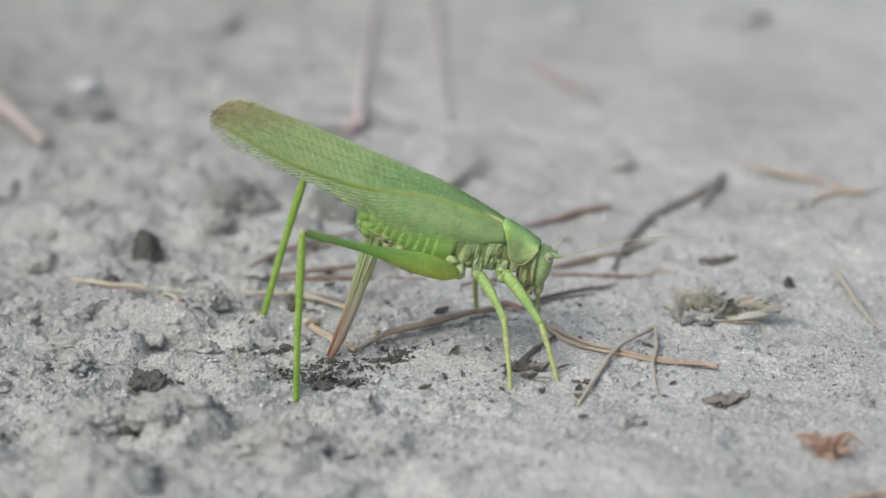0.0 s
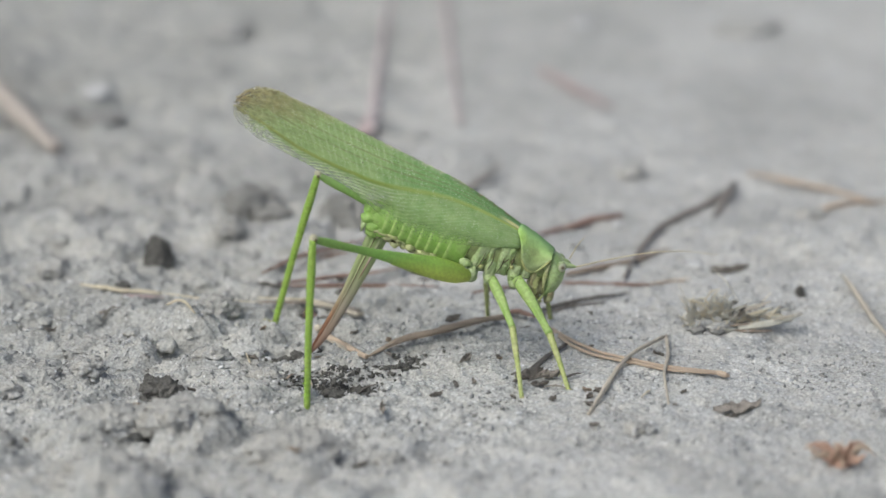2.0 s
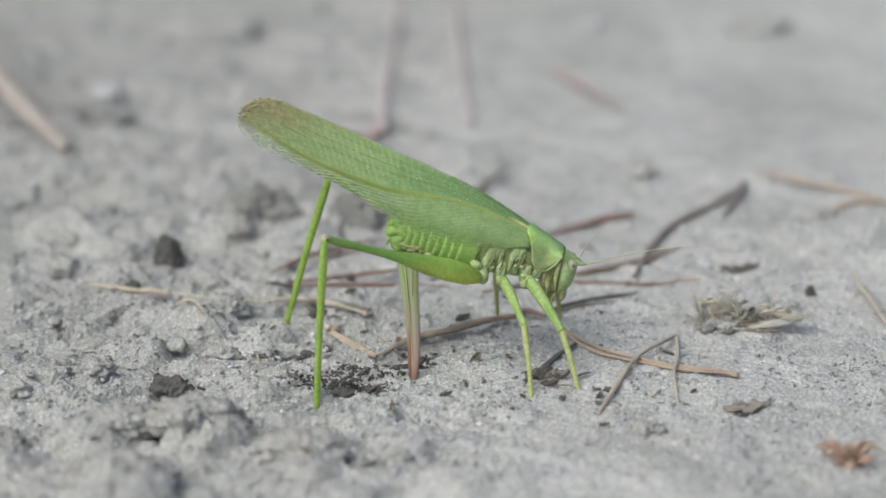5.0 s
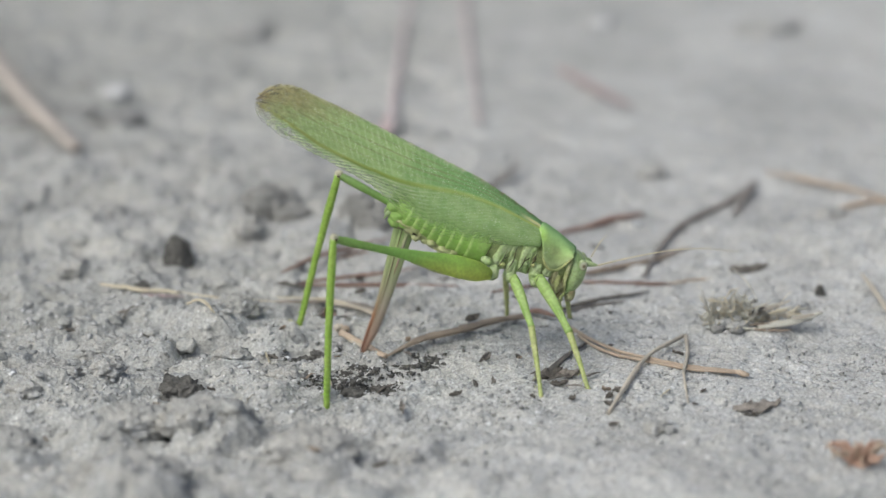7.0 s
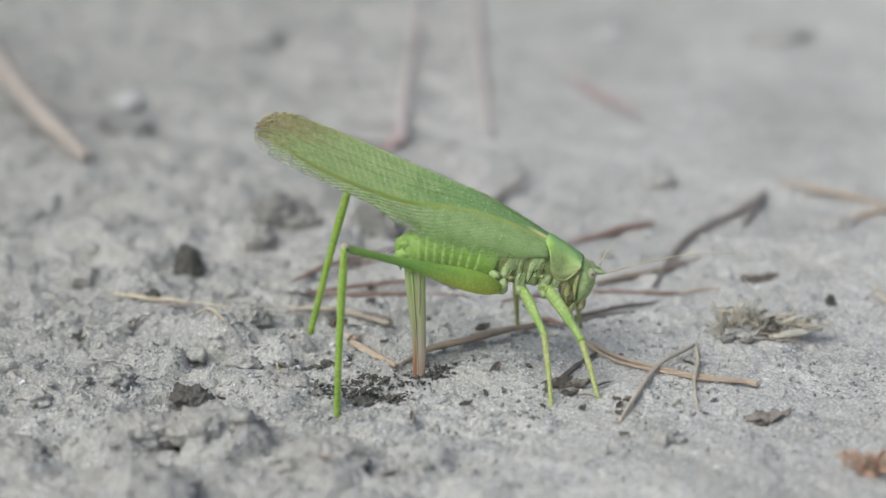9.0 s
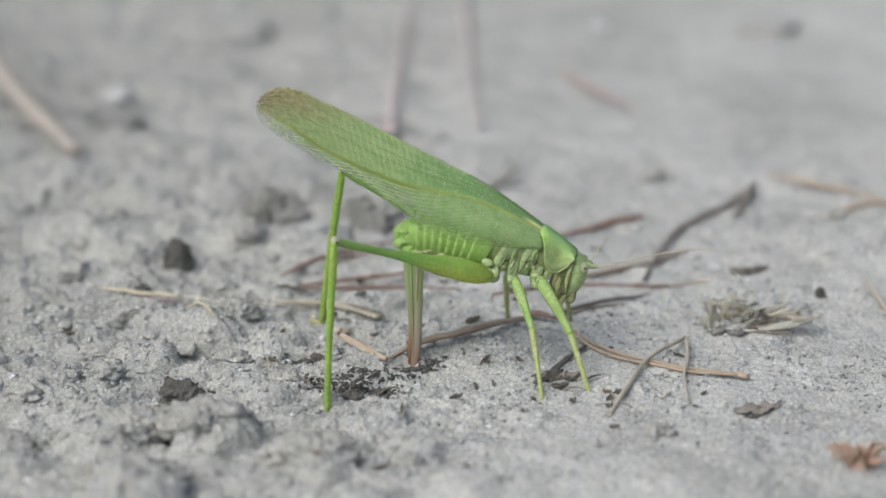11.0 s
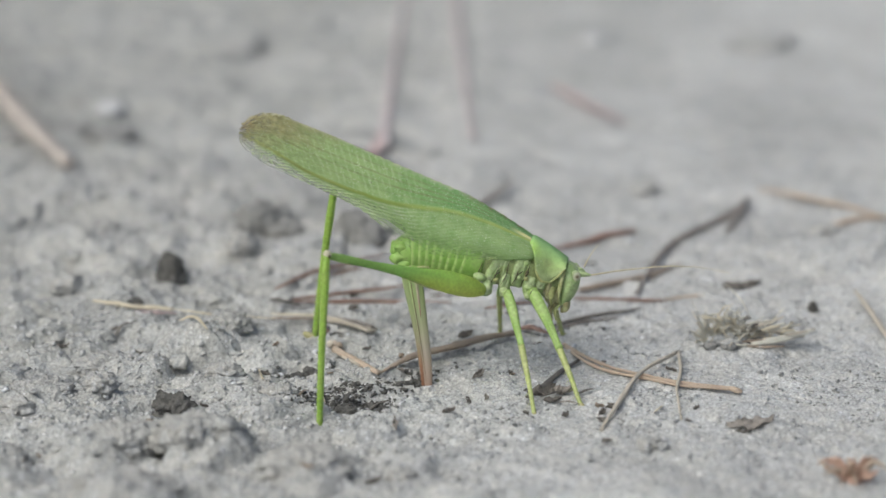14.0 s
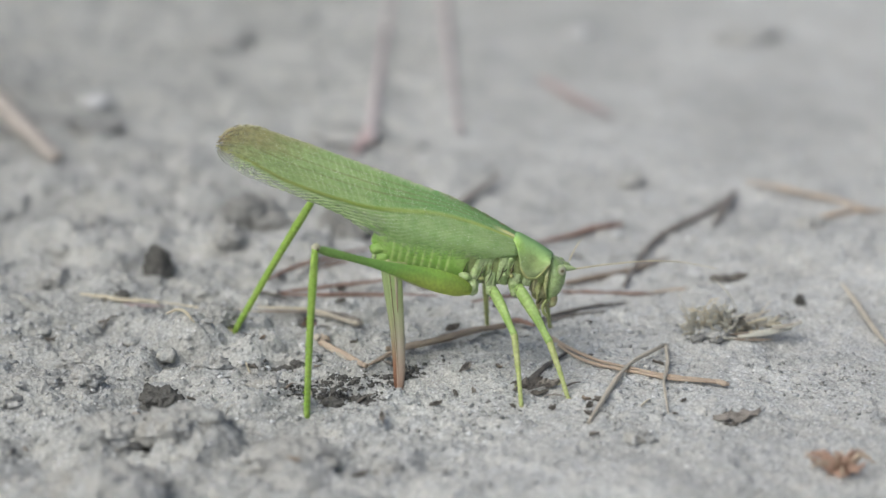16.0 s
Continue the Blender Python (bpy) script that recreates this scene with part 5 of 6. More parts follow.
def shield():
    """The saddle-shaped neck shield with its pale rim."""
    cols, rows = 22, 31
    verts, uvs, rim = [], [], {-1: [], 1: []}
    for i in range(cols):
        u = i / (cols - 1)
        top = np.array([13.2 + 5.5 * u, 20.35 - 4.35 * u + 0.35 * math.sin(math.pi * u)])
        top[1] -= 0.9 * max(0.0, 1 - u / 0.22) ** 2
        low = np.array([14.0 + 4.3 * u, np.interp(u, (0, 0.08, 0.2, 0.42, 0.65, 0.85, 1), (15.6, 14.4, 13.75, 13.5, 14.0, 14.9, 15.5))])
        wide = 2.95 - 0.35 * u - 0.3 * math.sin(math.pi * u) ** 2
        for j in range(rows):
            a = (j / (rows - 1) - 0.5) * math.pi
            k = 1 - math.cos(a) ** 0.75 if abs(a) < math.pi / 2 - 1e-6 else 1.0
            k = 0.12 * abs(math.sin(a)) + 0.88 * k
            p = top + (low - top) * np.array([1 - (1 - k) ** 4, k])
            dent = 0.16 * math.sin(5 * u + 2) * math.sin(3 * a)
            verts.append((p[0], (wide + dent) * math.copysign(abs(math.sin(a)) ** 0.85, a), p[1]))
            uvs.append((u, j / (rows - 1)))
            if j in (0, rows - 1):
                rim[-1 if j == 0 else 1].append(verts[-1])
    faces = [(i * rows + j, i * rows + j + 1, (i + 1) * rows + j + 1, (i + 1) * rows + j) for i in range(cols - 1) for j in range(rows - 1)]
    sh = under(obj("pronotum", verts, faces, SHIELD, uvs), cricket, "green saddle-shaped neck shield with pale rim")
    thick = sh.modifiers.new("thickness", "SOLIDIFY")
    thick.thickness, thick.offset = 0.22 * MM, 0
    for side in (-1, 1):
        under(tube("rim", rim[side][::3] + [rim[side][-1]], (0.14, 0.2, 0.2, 0.18, 0.14), YELLOW, 7, n=30), sh, "pale yellow rim")


def trunk():
    rows = [((19.0, 0, 12.6), 1.5, 1.8), ((17, 0, 13.4), 2.0, 2.2), ((14.5, 0, 14.6), 2.3, 2.7), ((11.5, 0, 15.4), 2.45, 3.0), ((8.5, 0, 16.2), 2.45, 3.2), ((5.5, 0, 17.0), 2.3, 3.0), ((3, 0, 17.8), 2.0, 2.3)]
    under(loft("thorax", [ring(c, a, b, 20) for c, a, b in rows], SEAM), cricket, "pale green plated thorax")
    # slanting plates of the flank: foot, top (x and z), half width, how far they stand out, look
    plates = [(2.6, 16.4, 4.6, 18.8, 0.7, 2.35, LIMB), (4.2, 15.5, 6.3, 18.4, 0.7, 2.6, PLATE), (5.6, 16.2, 7.6, 18.6, 0.55, 2.55, PLATE), (7.3, 13.8, 9.5, 17.8, 1.0, 2.85, PLATE), (9.5, 14.4, 10.8, 17.9, 0.62, 2.6, PLATE), (9.5, 12.4, 10.1, 15.3, 0.78, 2.85, PLATE),
              (11.0, 13.0, 12.4, 17.6, 0.85, 2.8, PLATE), (12.3, 13.6, 13.2, 17.2, 0.55, 2.65, PLATE), (12.9, 11.3, 13.4, 14.7, 0.88, 2.85, PLATE), (14.5, 12.3, 15.2, 14.2, 0.75, 2.4, PLATE), (15.7, 10.7, 16.3, 13.6, 0.65, 2.2, MOUTH)]
    cols, rows = 15, 20
    for side in (-1, 1):
        for k, (x0, z0, x1, z1, w, out, mat) in enumerate(plates):
            verts, uvs = [], []
            for i in range(rows):
                t = 2 * i / (rows - 1) - 1
                for j in range(cols):
                    q = 2 * j / (cols - 1) - 1
                    x = x0 + (x1 - x0) * (t + 1) / 2 + w * q * (1 - 0.18 * t * t) - 0.22 * (1 - t * t) + 0.1 * noise.noise(Vector((q * 1.5, t * 2.5, k * 3.3)))
                    z = z0 + (z1 - z0) * (t + 1) / 2 - 0.25 * q * w + 0.12 * noise.noise(Vector((q * 1.5, t * 2.5, k * 3.3 + 9)))
                    rise = (1 - abs(q) ** 5) * (1 - abs(t) ** 6) * (0.82 - 0.18 * q + 0.2 * noise.noise(Vector((q * 1.2, t * 1.6, k * 2.1))))
                    crease = 0.16 * math.exp(-((q - 0.25 - 0.35 * t) / 0.12) ** 2) * (1 - t * t)
                    verts.append((x, side * (out - 0.85 + 0.85 * rise - crease), z))
                    uvs.append((i / (rows - 1), j / (cols - 1)))
            faces = [(i * cols + j, i * cols + j + 1, (i + 1) * cols + j + 1, (i + 1) * cols + j) for i in range(rows - 1) for j in range(cols - 1)]
            under(obj("side_plate", verts, faces, mat, uvs), cricket)
        for x, y, z, a, b, lean, mat in ((6.1, 2.95, 15.1, 0.9, 0.66, 15, PLATE), (6.9, 3.0, 13.4, 1.0, 1.2, 10, PALEGREEN), (9.5, 2.75, 12.5, 0.75, 0.75, 0, PALEGREEN), (13.0, 2.75, 11.9, 0.85, 0.75, 0, PALEGREEN), (12.9, 2.9, 13.1, 0.6, 0.42, 25, PLATE)):
            c = pebble("hip", (0, 0, 0), (a, a * 0.85, b), mat, int(x * 3), 0.22, 3, 1.6)
            c.location = (x * MM, side * y * MM, z * MM)
            c.rotation_euler = (0, radians(lean), 0)
            under(c, cricket)
        # dark sutures between the plates and yellowish bosses on them
        for k, (x, z, dx, dz) in enumerate(((7.4, 13.9, 1.6, 2.6), (9.0, 13.7, 1.3, 3.0), (10.5, 13.6, 1.2, 2.6), (11.9, 13.7, 1.4, 2.8), (5.4, 14.9, 1.3, 2.2), (8.2, 15.2, 0.9, 0.4), (11.3, 15.0, 0.9, 0.5))):
            under(tube("suture", [(x, side * 2.72, z), (x + 0.6 * dx + 0.12 * math.sin(k), side * 2.84, z + 0.5 * dz), (x + dx, side * 2.6, z + dz)], (0.04, 0.08, 0.03), DARKSKIN, 6), cricket)
        for k, (x, z, a, b) in enumerate(((8.3, 14.5, 0.4, 0.3), (11.6, 14.6, 0.36, 0.28), (12.6, 14.4, 0.3, 0.4))):
            under(pebble("boss", (x, side * 2.72, z), (a, 0.26, b), (YELLOW, PALEGREEN)[k % 2], 40 + k, 0.35, 3, 2.0), cricket)
        slit = pebble("breathing_slit", (0, 0, 0), (0.22, 0.3, 0.5), DARKSKIN, 5, 0.15, 2)
        slit.location, slit.rotation_euler = (12.75 * MM, side * 2.62 * MM, 15.1 * MM), (0, radians(25), 0)
        under(slit, cricket)


def face():
    rows = [((18.6, 0, 15.75), 0.5, 0.35), ((18.7, 0, 15.4), 1.3, 0.95), ((18.8, 0, 14.5), 1.95, 1.35), ((18.75, 0, 13.3), 2.25, 1.5), ((18.5, 0, 12.1), 2.3, 1.45), ((18.1, 0, 11.0), 2.05, 1.25), ((17.65, 0, 10.1), 1.6, 0.95), ((17.3, 0, 9.5), 1.0, 0.6), ((17.15, 0, 9.2), 0.4, 0.3)]
    rings = []
    for c, a, b in rows:
        rings.append([(c[0] + b * math.sin(t), a * math.cos(t), c[2] - 0.25 * b * math.sin(t)) for t in np.linspace(0, 2 * math.pi, 22, endpoint=False)])
    head = under(loft("head", rings, FACE), cricket, "green head with slanting face")
    for side in (-1, 1):
        e = pebble("eye", (0, 0, 0), (0.68, 0.5, 0.86), EYEMAT, 2, 0.02, 3)
        e.location = (19.62 * MM, side * 1.72 * MM, 14.0 * MM)
        under(e, head, "pale round compound eye with dark centre")
        under(tube("cheek_band", [(18.1, side * 1.95, 14.7), (17.45, side * 2.2, 13.2), (17.1, side * 2.05, 11.6), (17.1, side * 1.6, 10.3)], (0.18, 0.3, 0.32, 0.2), BELLY, 8, 0.6), head, "cream band behind the cheek")
        under(tube("mandible", [(18.1, side * 1.2, 10.2), (18.0, side * 1.1, 9.3), (17.3, side * 0.4, 8.4)], (0.5, 0.55, 0.2), MOUTH, 8), head)
        under(tube("palp", [(17.1, side * 1.2, 9.8), (16.4, side * 1.7, 8.8), (16.5, side * 1.9, 8.0), (16.9, side * 1.9, 7.6)], (0.22, 0.25, 0.22, 0.22), YELLOW, 7), head)
        under(tube("palp", [(16.5, side * 0.9, 9.8), (15.7, side * 1.3, 8.7), (15.9, side * 1.5, 7.6)], (0.25, 0.26, 0.26), MOUTH, 7), head)
        under(tube("jaw_plate", [(16.4, side * 1.7, 12.6), (15.9, side * 1.8, 11.4), (15.9, side * 1.5, 10.0)], (0.4, 0.55, 0.35), YELLOW, 8, 0.6), head)
        under(tube("antenna_socket", [(19.7, side * 0.7, 14.1), (20.5, side * 0.8, 13.95), (21.8 if side < 0 else 21.0, side * 0.95, 13.75)], (0.5, 0.42, 0.1), PALEGREEN, 8), head)
    under(pebble("neck", (17.3, 0, 13.9), (1.3, 2.25, 2.3), PALEGREEN, 14, 0.25, 3, 1.8), head)
    under(pebble("throat", (16.2, 0, 11.2), (1.3, 1.7, 2.0), MOUTH, 4, 0.4, 3, 2.8), head)
    under(pebble("upper_lip", (18.0, 0, 9.4), (0.7, 1.1, 0.7), PALEGREEN, 6, 0.15, 3), head)
    feeler = under(tube("antenna", [(0, 0, 0), (5, 0.1, 0.3), (9.5, 0.2, 0.35), (14, 0.2, -0.05), (20, 0, -1.5)], (0.12, 0.09, 0.075, 0.05, 0.025), FEELER, 6, n=40), cricket, "long thin tan antenna")
    under(tube("antenna", [(20.9, 0.95, 14.4), (21.7, 2.4, 15.3), (22.6, 4.2, 15.9), (23.4, 6.5, 16.0)], (0.12, 0.09, 0.07, 0.03), FEELER, 6, n=30), cricket, "long thin tan antenna")
    return feeler


wings()
shield()
trunk()
antenna = face()

SEGMENTS = 9
segments = []


def abdomen():
    for k in range(SEGMENTS):
        f = k / (SEGMENTS - 1)
        a, b = 2.75 - 0.55 * f ** 1.5, 3.3 - 0.75 * f ** 1.6
        if k == SEGMENTS - 1:
            shape = [(1.5, 0.95), (0.6, 1.0), (-0.6, 0.98), (-1.6, 0.88), (-2.4, 0.68), (-2.9, 0.4), (-3.1, 0.12)]
        else:
            shape = [(1.7, 0.9), (1.0, 0.97), (0.0, 1.0), (-0.8, 1.03), (-1.15, 1.035), (-1.3, 0.99), (-1.35, 0.9)]
        seg = under(loft("abdomen_segment", [ring((x, 0, 0), a * r, b * r, 0, 22) for x, r in shape], RINGED), cricket, "light green ring of the abdomen")
        under(pebble("belly_plate", (0, 0, -b * 0.84), (1.75, a * 0.9, 0.85), BELLY, k + 2, 0.5, 3, 1.8), seg)
        for side in (-1, 1):
            under(pebble("belly_spot", (-0.9 + 0.5 * math.sin(k * 2.3), side * a * 0.6, -b * 0.9), (0.5, 0.3, 0.22), DARKSKIN, k + 5, 0.5, 3, 2.2), seg)
        if k == SEGMENTS - 1:
            for side in (-1, 1):
                under(tube("cercus", [(-2.0, side * 1.2, -0.9), (-2.6, side * 1.4, -1.8), (-2.7, side * 1.2, -2.8)], (0.42, 0.36, 0.08), PALEGREEN, 8), seg)
                under(pebble("end_flap", (-1.1, side * 1.05, -2.1), (1.15, 0.7, 1.15), RINGED, 9 + side, 0.25, 3, 1.6), seg)
                under(pebble("anal_flap", (-2.5, side * 0.8, 0.5), (0.75, 0.7, 0.9), RINGED, 21 + side, 0.3, 3, 1.6), seg)
            for i, (x, z, r, mat) in enumerate(((-1.7, 1.0, 1.0, RINGED), (-2.2, -0.5, 1.2, RINGED), (-1.3, -1.5, 1.2, RINGED), (0.1, -1.9, 1.1, RINGED))):
                under(pebble("tail_fold", (x, -1.25, z), (r, 0.75, 0.75 * r), mat, 60 + i, 0.25, 3, 1.4), seg)
            under(pebble("genital_plate", (0.5, 0, -1.7), (0.9, 0.9, 0.6), DARKSKIN, 12, 0.4, 3), seg)
        segments.append(seg)


abdomen()
REACH = 21.5  # the length of the egg-laying sword


def sword():
    us = np.linspace(0, 1, 30)
    width = np.interp(us, (0, 0.06, 0.2, 0.5, 0.8, 0.93, 1.0), (1.25, 1.55, 1.4, 1.02, 0.82, 0.5, 0.05))
    bow = 0.9 * np.sin(math.pi * us) * us
    upper, lower = [], []
    for u, w, d in zip(us, width, bow):
        z = 1.5 - u * (REACH + 1.5)
        upper.append([(d + 0.12 * w + 0.88 * w * math.cos(t), (0.62 - 0.3 * u) * math.sin(t) * min(1, w + 0.15), z) for t in np.linspace(0, 2 * math.pi, 12, endpoint=False)])
        lower.append([(d - 0.62 * w + 0.42 * w * math.cos(t), (0.5 - 0.22 * u) * math.sin(t) * min(1, w + 0.15), z) for t in np.linspace(0, 2 * math.pi, 10, endpoint=False)])
    ob = under(loft("ovipositor", upper, SWORD), cricket, "long sword-shaped ovipositor, green fading to rusty brown")
    under(loft("lower_valve", lower, SWORDEDGE), ob, "rusty brown lower edge of the ovipositor")
    for side in (-1, 1):
        under(tube("groove", [(-0.35, side * 0.6, 0.6), (-0.1, side * 0.58, -5), (0.2, side * 0.48, -11), (0.35, side * 0.36, -17)], (0.05, 0.06, 0.05, 0.02), GROOVE, 6, n=20), ob)
        under(tube("side_rod", [(0.5, side * 0.5, 1.2), (0.6, side * 0.5, -3), (0.65, side * 0.42, -8)], (0.4, 0.25, 0.06), SWORD, 8, n=14), ob)
    return ob


ovipositor = sword()

# leg: side, hip, knee at rest, foot (x, y from the middle plane, z), thigh radii, shin radii
LEGS = {"hind_near": (-1, (6.6, -3.6, 13.3), (-14.9, -14, 22.3), (-16.1, -18.7)), "hind_far": (1, (6.6, 3.6, 13.3), (-14.5, 13.2, 23.8), (-20.9, 13.6)),
        "mid_near": (-1, (9.8, -3.3, 12.8), (12.35, -9.5, 7.6), (13.6, -15.3)), "mid_far": (1, (9.8, 3.3, 12.8), (9.0, 11, 8.5), (9.4, 16.1)),
        "fore_near": (-1, (13.3, -3.2, 12.8), (17.7, -9, 6.6), (20.2, -13.7)), "fore_far": (1, (13.3, 3.2, 12.8), (17.4, 10, 7.6), (18.5, 15.1))}
limbs = {}


def leg(key):
    side, hip, knee, foot = LEGS[key]
    foot = (*foot, level(foot[0], foot[1] + LINE) - 0.3)
    la, lb = (25.6, 23.9) if key.startswith("hind") else (math.dist(hip, knee), math.dist(knee, foot))
    if key.startswith("hind"):
        th = under(tube("hind_thigh", [(0, 0, 0), (la * 0.5, 0, 0.1), (la, 0, 0)], (0.75, 1.5, 1.62, 1.45, 1.15, 0.88, 0.68, 0.56, 0.54, 0.64, 0.45), FEMUR, 14, 0.72, n=34), cricket, "thick bright green jumping thigh")
        under(tube("keel", [(la * 0.1, 0, -1.05), (la * 0.28, 0, -1.2), (la * 0.5, 0, -0.75)], (0.12, 0.3, 0.12), YELLOW, 7), th)
        under(pebble("knee_cap", (la - 0.1, 0, 0.12), (0.66, 0.5, 0.62), KNEE, 3, 0.25, 3), th, "pale pinkish knee cap")
        for s in (-1, 1):
            under(pebble("knee_spot", (la - 0.25, 0.42 * s, -0.05), (0.2, 0.12, 0.24), DARKSKIN, 6, 0.3, 2), th)
        sh = under(tube("hind_shin", [(0, 0, 0), (lb * 0.5, 0, 0.15), (lb, 0, 0)], (0.5, 0.6, 0.53, 0.5, 0.48, 0.44), TIBIA, 10, 0.85, n=20), cricket, "slender yellow-green hind shin")
        for k in range(11):
            for s in (-1, 1):
                x = lb * (0.2 + 0.07 * k)
                under(tube("spine", [(x, 0.3 * s, 0.3), (x + 0.35, 0.5 * s, 0.75)], (0.07, 0.015), TIBIA, 4, n=4), sh)
        toes = [(lb - 0.2, 0, 0), (lb + 0.1, 0, 0.5), (lb, 0, 1.2), (lb - 0.1, 0, 1.8)]
        if side < 0:
            toes = [(lb - 0.2, 0, 0), (lb + 0.3, 0, 0.1), (lb + 0.9, 0, 0.2)]
        under(tube("foot", toes, (0.4, 0.45, 0.4, 0.3), TARSUS, 8, 1.3, up=(0, 1, 0)), sh, "ochre foot pressed into the soil")
    else:
        big = 0.84 if key.startswith("fore") else 0.78
        th = under(tube("thigh", [(0, 0, 0), (la * 0.5, 0, 0.15), (la, 0, 0)], (big * 0.95, big * 1.08, big * 1.0, big * 0.82, big * 0.66, big * 0.7), LIMB, 12, 0.8, n=18), cricket, "green walking thigh")
        for y, z in ((-0.62, 0.32), (-0.62, -0.3), (0.62, 0.0)):
            under(tube("ridge", [(la * 0.08, y * big, z * big), (la * 0.45, y * 1.12 * big, z * big + 0.12), (la * 0.93, y * 0.75 * big, z * 0.7 * big)], (0.05, 0.08, 0.04), LIMB, 6, n=10), th)
        under(pebble("knee_cap", (la, 0, 0), (0.55, 0.42, 0.46), FORETIBIA, 4, 0.15, 3), th)
        under(tube("joint_ring", [(la * 0.02, 0, -big * 0.2), (la * 0.05, 0, 0), (la * 0.08, 0, big * 0.2)], (0.6 * big, 1.06 * big, 0.6 * big), SKIN, 10, 0.8), th)
        sh = under(tube("shin", [(0, 0, 0), (lb * 0.5, 0, 0.1), (lb, 0, 0)], (0.52, 0.46, 0.38, 0.33, 0.34), FORETIBIA, 10, 0.9, n=16), cricket, "yellowish green walking shin")
        for k in range(5):
            x = lb * (0.25 + 0.14 * k)
            under(tube("spine", [(x, -0.25, -0.3), (x + 0.4, -0.4, -0.75)], (0.07, 0.015), YELLOW, 4, n=4), sh)
        under(tube("foot", [(lb - 0.3, 0, 0), (lb + 0.3, 0, 0.15), (lb + 0.8, 0, 0.3)], (0.4, 0.42, 0.3), TARSUS, 8, 1.2, up=(0, 1, 0)), sh)
    limbs[key] = (th, sh, la, lb, foot)


for key in LEGS:
    leg(key)


# ---- what the insect does ----
# seconds, forward, upward shift of the neck, pitch of the body
BODY = [(0, -0.9, -0.34, -4.3), (0.5, -0.17, 0.03, -0.4), (0.7, 0.25, 0.27, 2.5), (0.8, 0.46, 0.35, 3.8), (1, 0.9, 0.6, 3.95), (1.2, -0.09, 0.14, 0.4), (1.3, -0.26, 0.08, -0.7), (1.5, -0.46, -0.07, -3.2), (1.7, -0.71, -0.09, -3.5), (1.8, -0.53, -0.02, -2.4), (2, -0.3, -0.1, -0.35), (2.2, -0.07, 0.15, 0.5), (2.5, 0.18, 0.2, 0.8), (2.7, -0.18, 0.11, -0.2), (2.8, -0.34, 0.05, -1.2), (3, -0.31, 0.05, -2.75), (3.2, -0.63, -0.06, -3), (3.3, -0.58, -0.04, -2.7), (3.5, -0.05, 0.03, 0.1), (3.7, 0.01, 0.18, 1), (3.8, 0.14, 0.23, 1.8), (4, -0.1, 0.14, -0.35)]
BODY += [(6.5, -0.6, -0.33, -4), (6.7, -0.44, 0.01, -1.8), (6.8, -0.2, 0.1, -0.3), (7, 0, 0.05, -0.07), (7.5, 0.17, 0.16, 0.75), (8, -0.3, 0, -2.1), (8.5, -0.3, 0.02, -1.4), (9, -0.66, -0.15, -3.85), (11.5, 0.5, 0.22, 1.86), (12, 1.2, 0.72, 6.43), (12.3, 1.1, 0.59, 7.8), (12.5, 0.66, 0.6, 1.15), (12.7, -0.44, 0.01, -1.8), (12.8, -0.57, -0.04, -2.6), (13, -0.75, -0.05, -3.85), (13.5, -0.84, 0.17, -5.4), (14, -0.4, 0.6, -3.6), (14.5, -0.2, 0.42, -4.35), (15, -0.03, 0.43, -4.8), (15.5, -0.45, 0.22, -6.15), (16, -1, 0.08, -6.88)]
# seconds, root of the sword (x, z), a place on it near the ground (x, z)
STAB = [(0, -4.8, 17.9, -12.1, -1.5), (0.3, -5.4, 19, -12.3, -1.1), (0.5, -5.1, 19.7, -9, -0.4), (0.7, -4.4, 21.1, -8.8, -0.1), (1, -4.4, 21, -7.7, 0.4), (1.2, -5.1, 19.5, -7.3, -1.6), (1.5, -5.7, 16.4, -6.9, -2.3), (1.7, -6, 16.8, -7.9, -2.5), (1.8, -6.6, 18.2, -14.1, -0.7), (2, -5.9, 19, -15.4, 1.9), (2.2, -5.2, 19.4, -9.3, -0.5), (2.3, -4.8, 19.2, -7.4, -0.6), (2.5, -4.4, 18.4, -2.3, -1.7), (2.7, -4, 15.9, 0.1, -3.2), (2.8, -4.1, 15.5, -0.6, -3.4), (3, -4.6, 15.4, -0.7, -3.2), (3.2, -7, 15.7, -12.5, -2.4), (3.3, -6.5, 16.6, -12.8, -2.3)]
STAB += [(3.5, -5.7, 20.3, -15.8, 5.8), (3.7, -5.9, 20.5, -14, 1.6), (3.8, -5.8, 20.5, -9.6, 0.8), (4, -4.7, 17.7, -2.5, -3.2), (4.2, -3.7, 17.1, -2, -3.6), (6.3, -5, 17.3, -7.1, -2.2), (6.5, -5.7, 17, -7.8, -2.4), (6.7, -5.7, 18.8, -15.3, 0.8), (6.8, -5.9, 19.9, -15.7, 3.5), (7, -5.1, 20.1, -11.6, 0.4), (7.2, -5.6, 18.9, -9, -0), (7.5, -5.3, 19, -8.6, -0.6), (7.7, -5.4, 17, -6, -1.6), (8, -5.4, 16.2, -5.3, -1.3), (8.2, -4.8, 15.8, -4.9, -1.1), (8.3, -5.3, 16.9, -5.3, -1.2), (8.5, -5.3, 17.7, -7.1, -0.3), (8.7, -5.6, 17.3, -5.9, -1.6)]
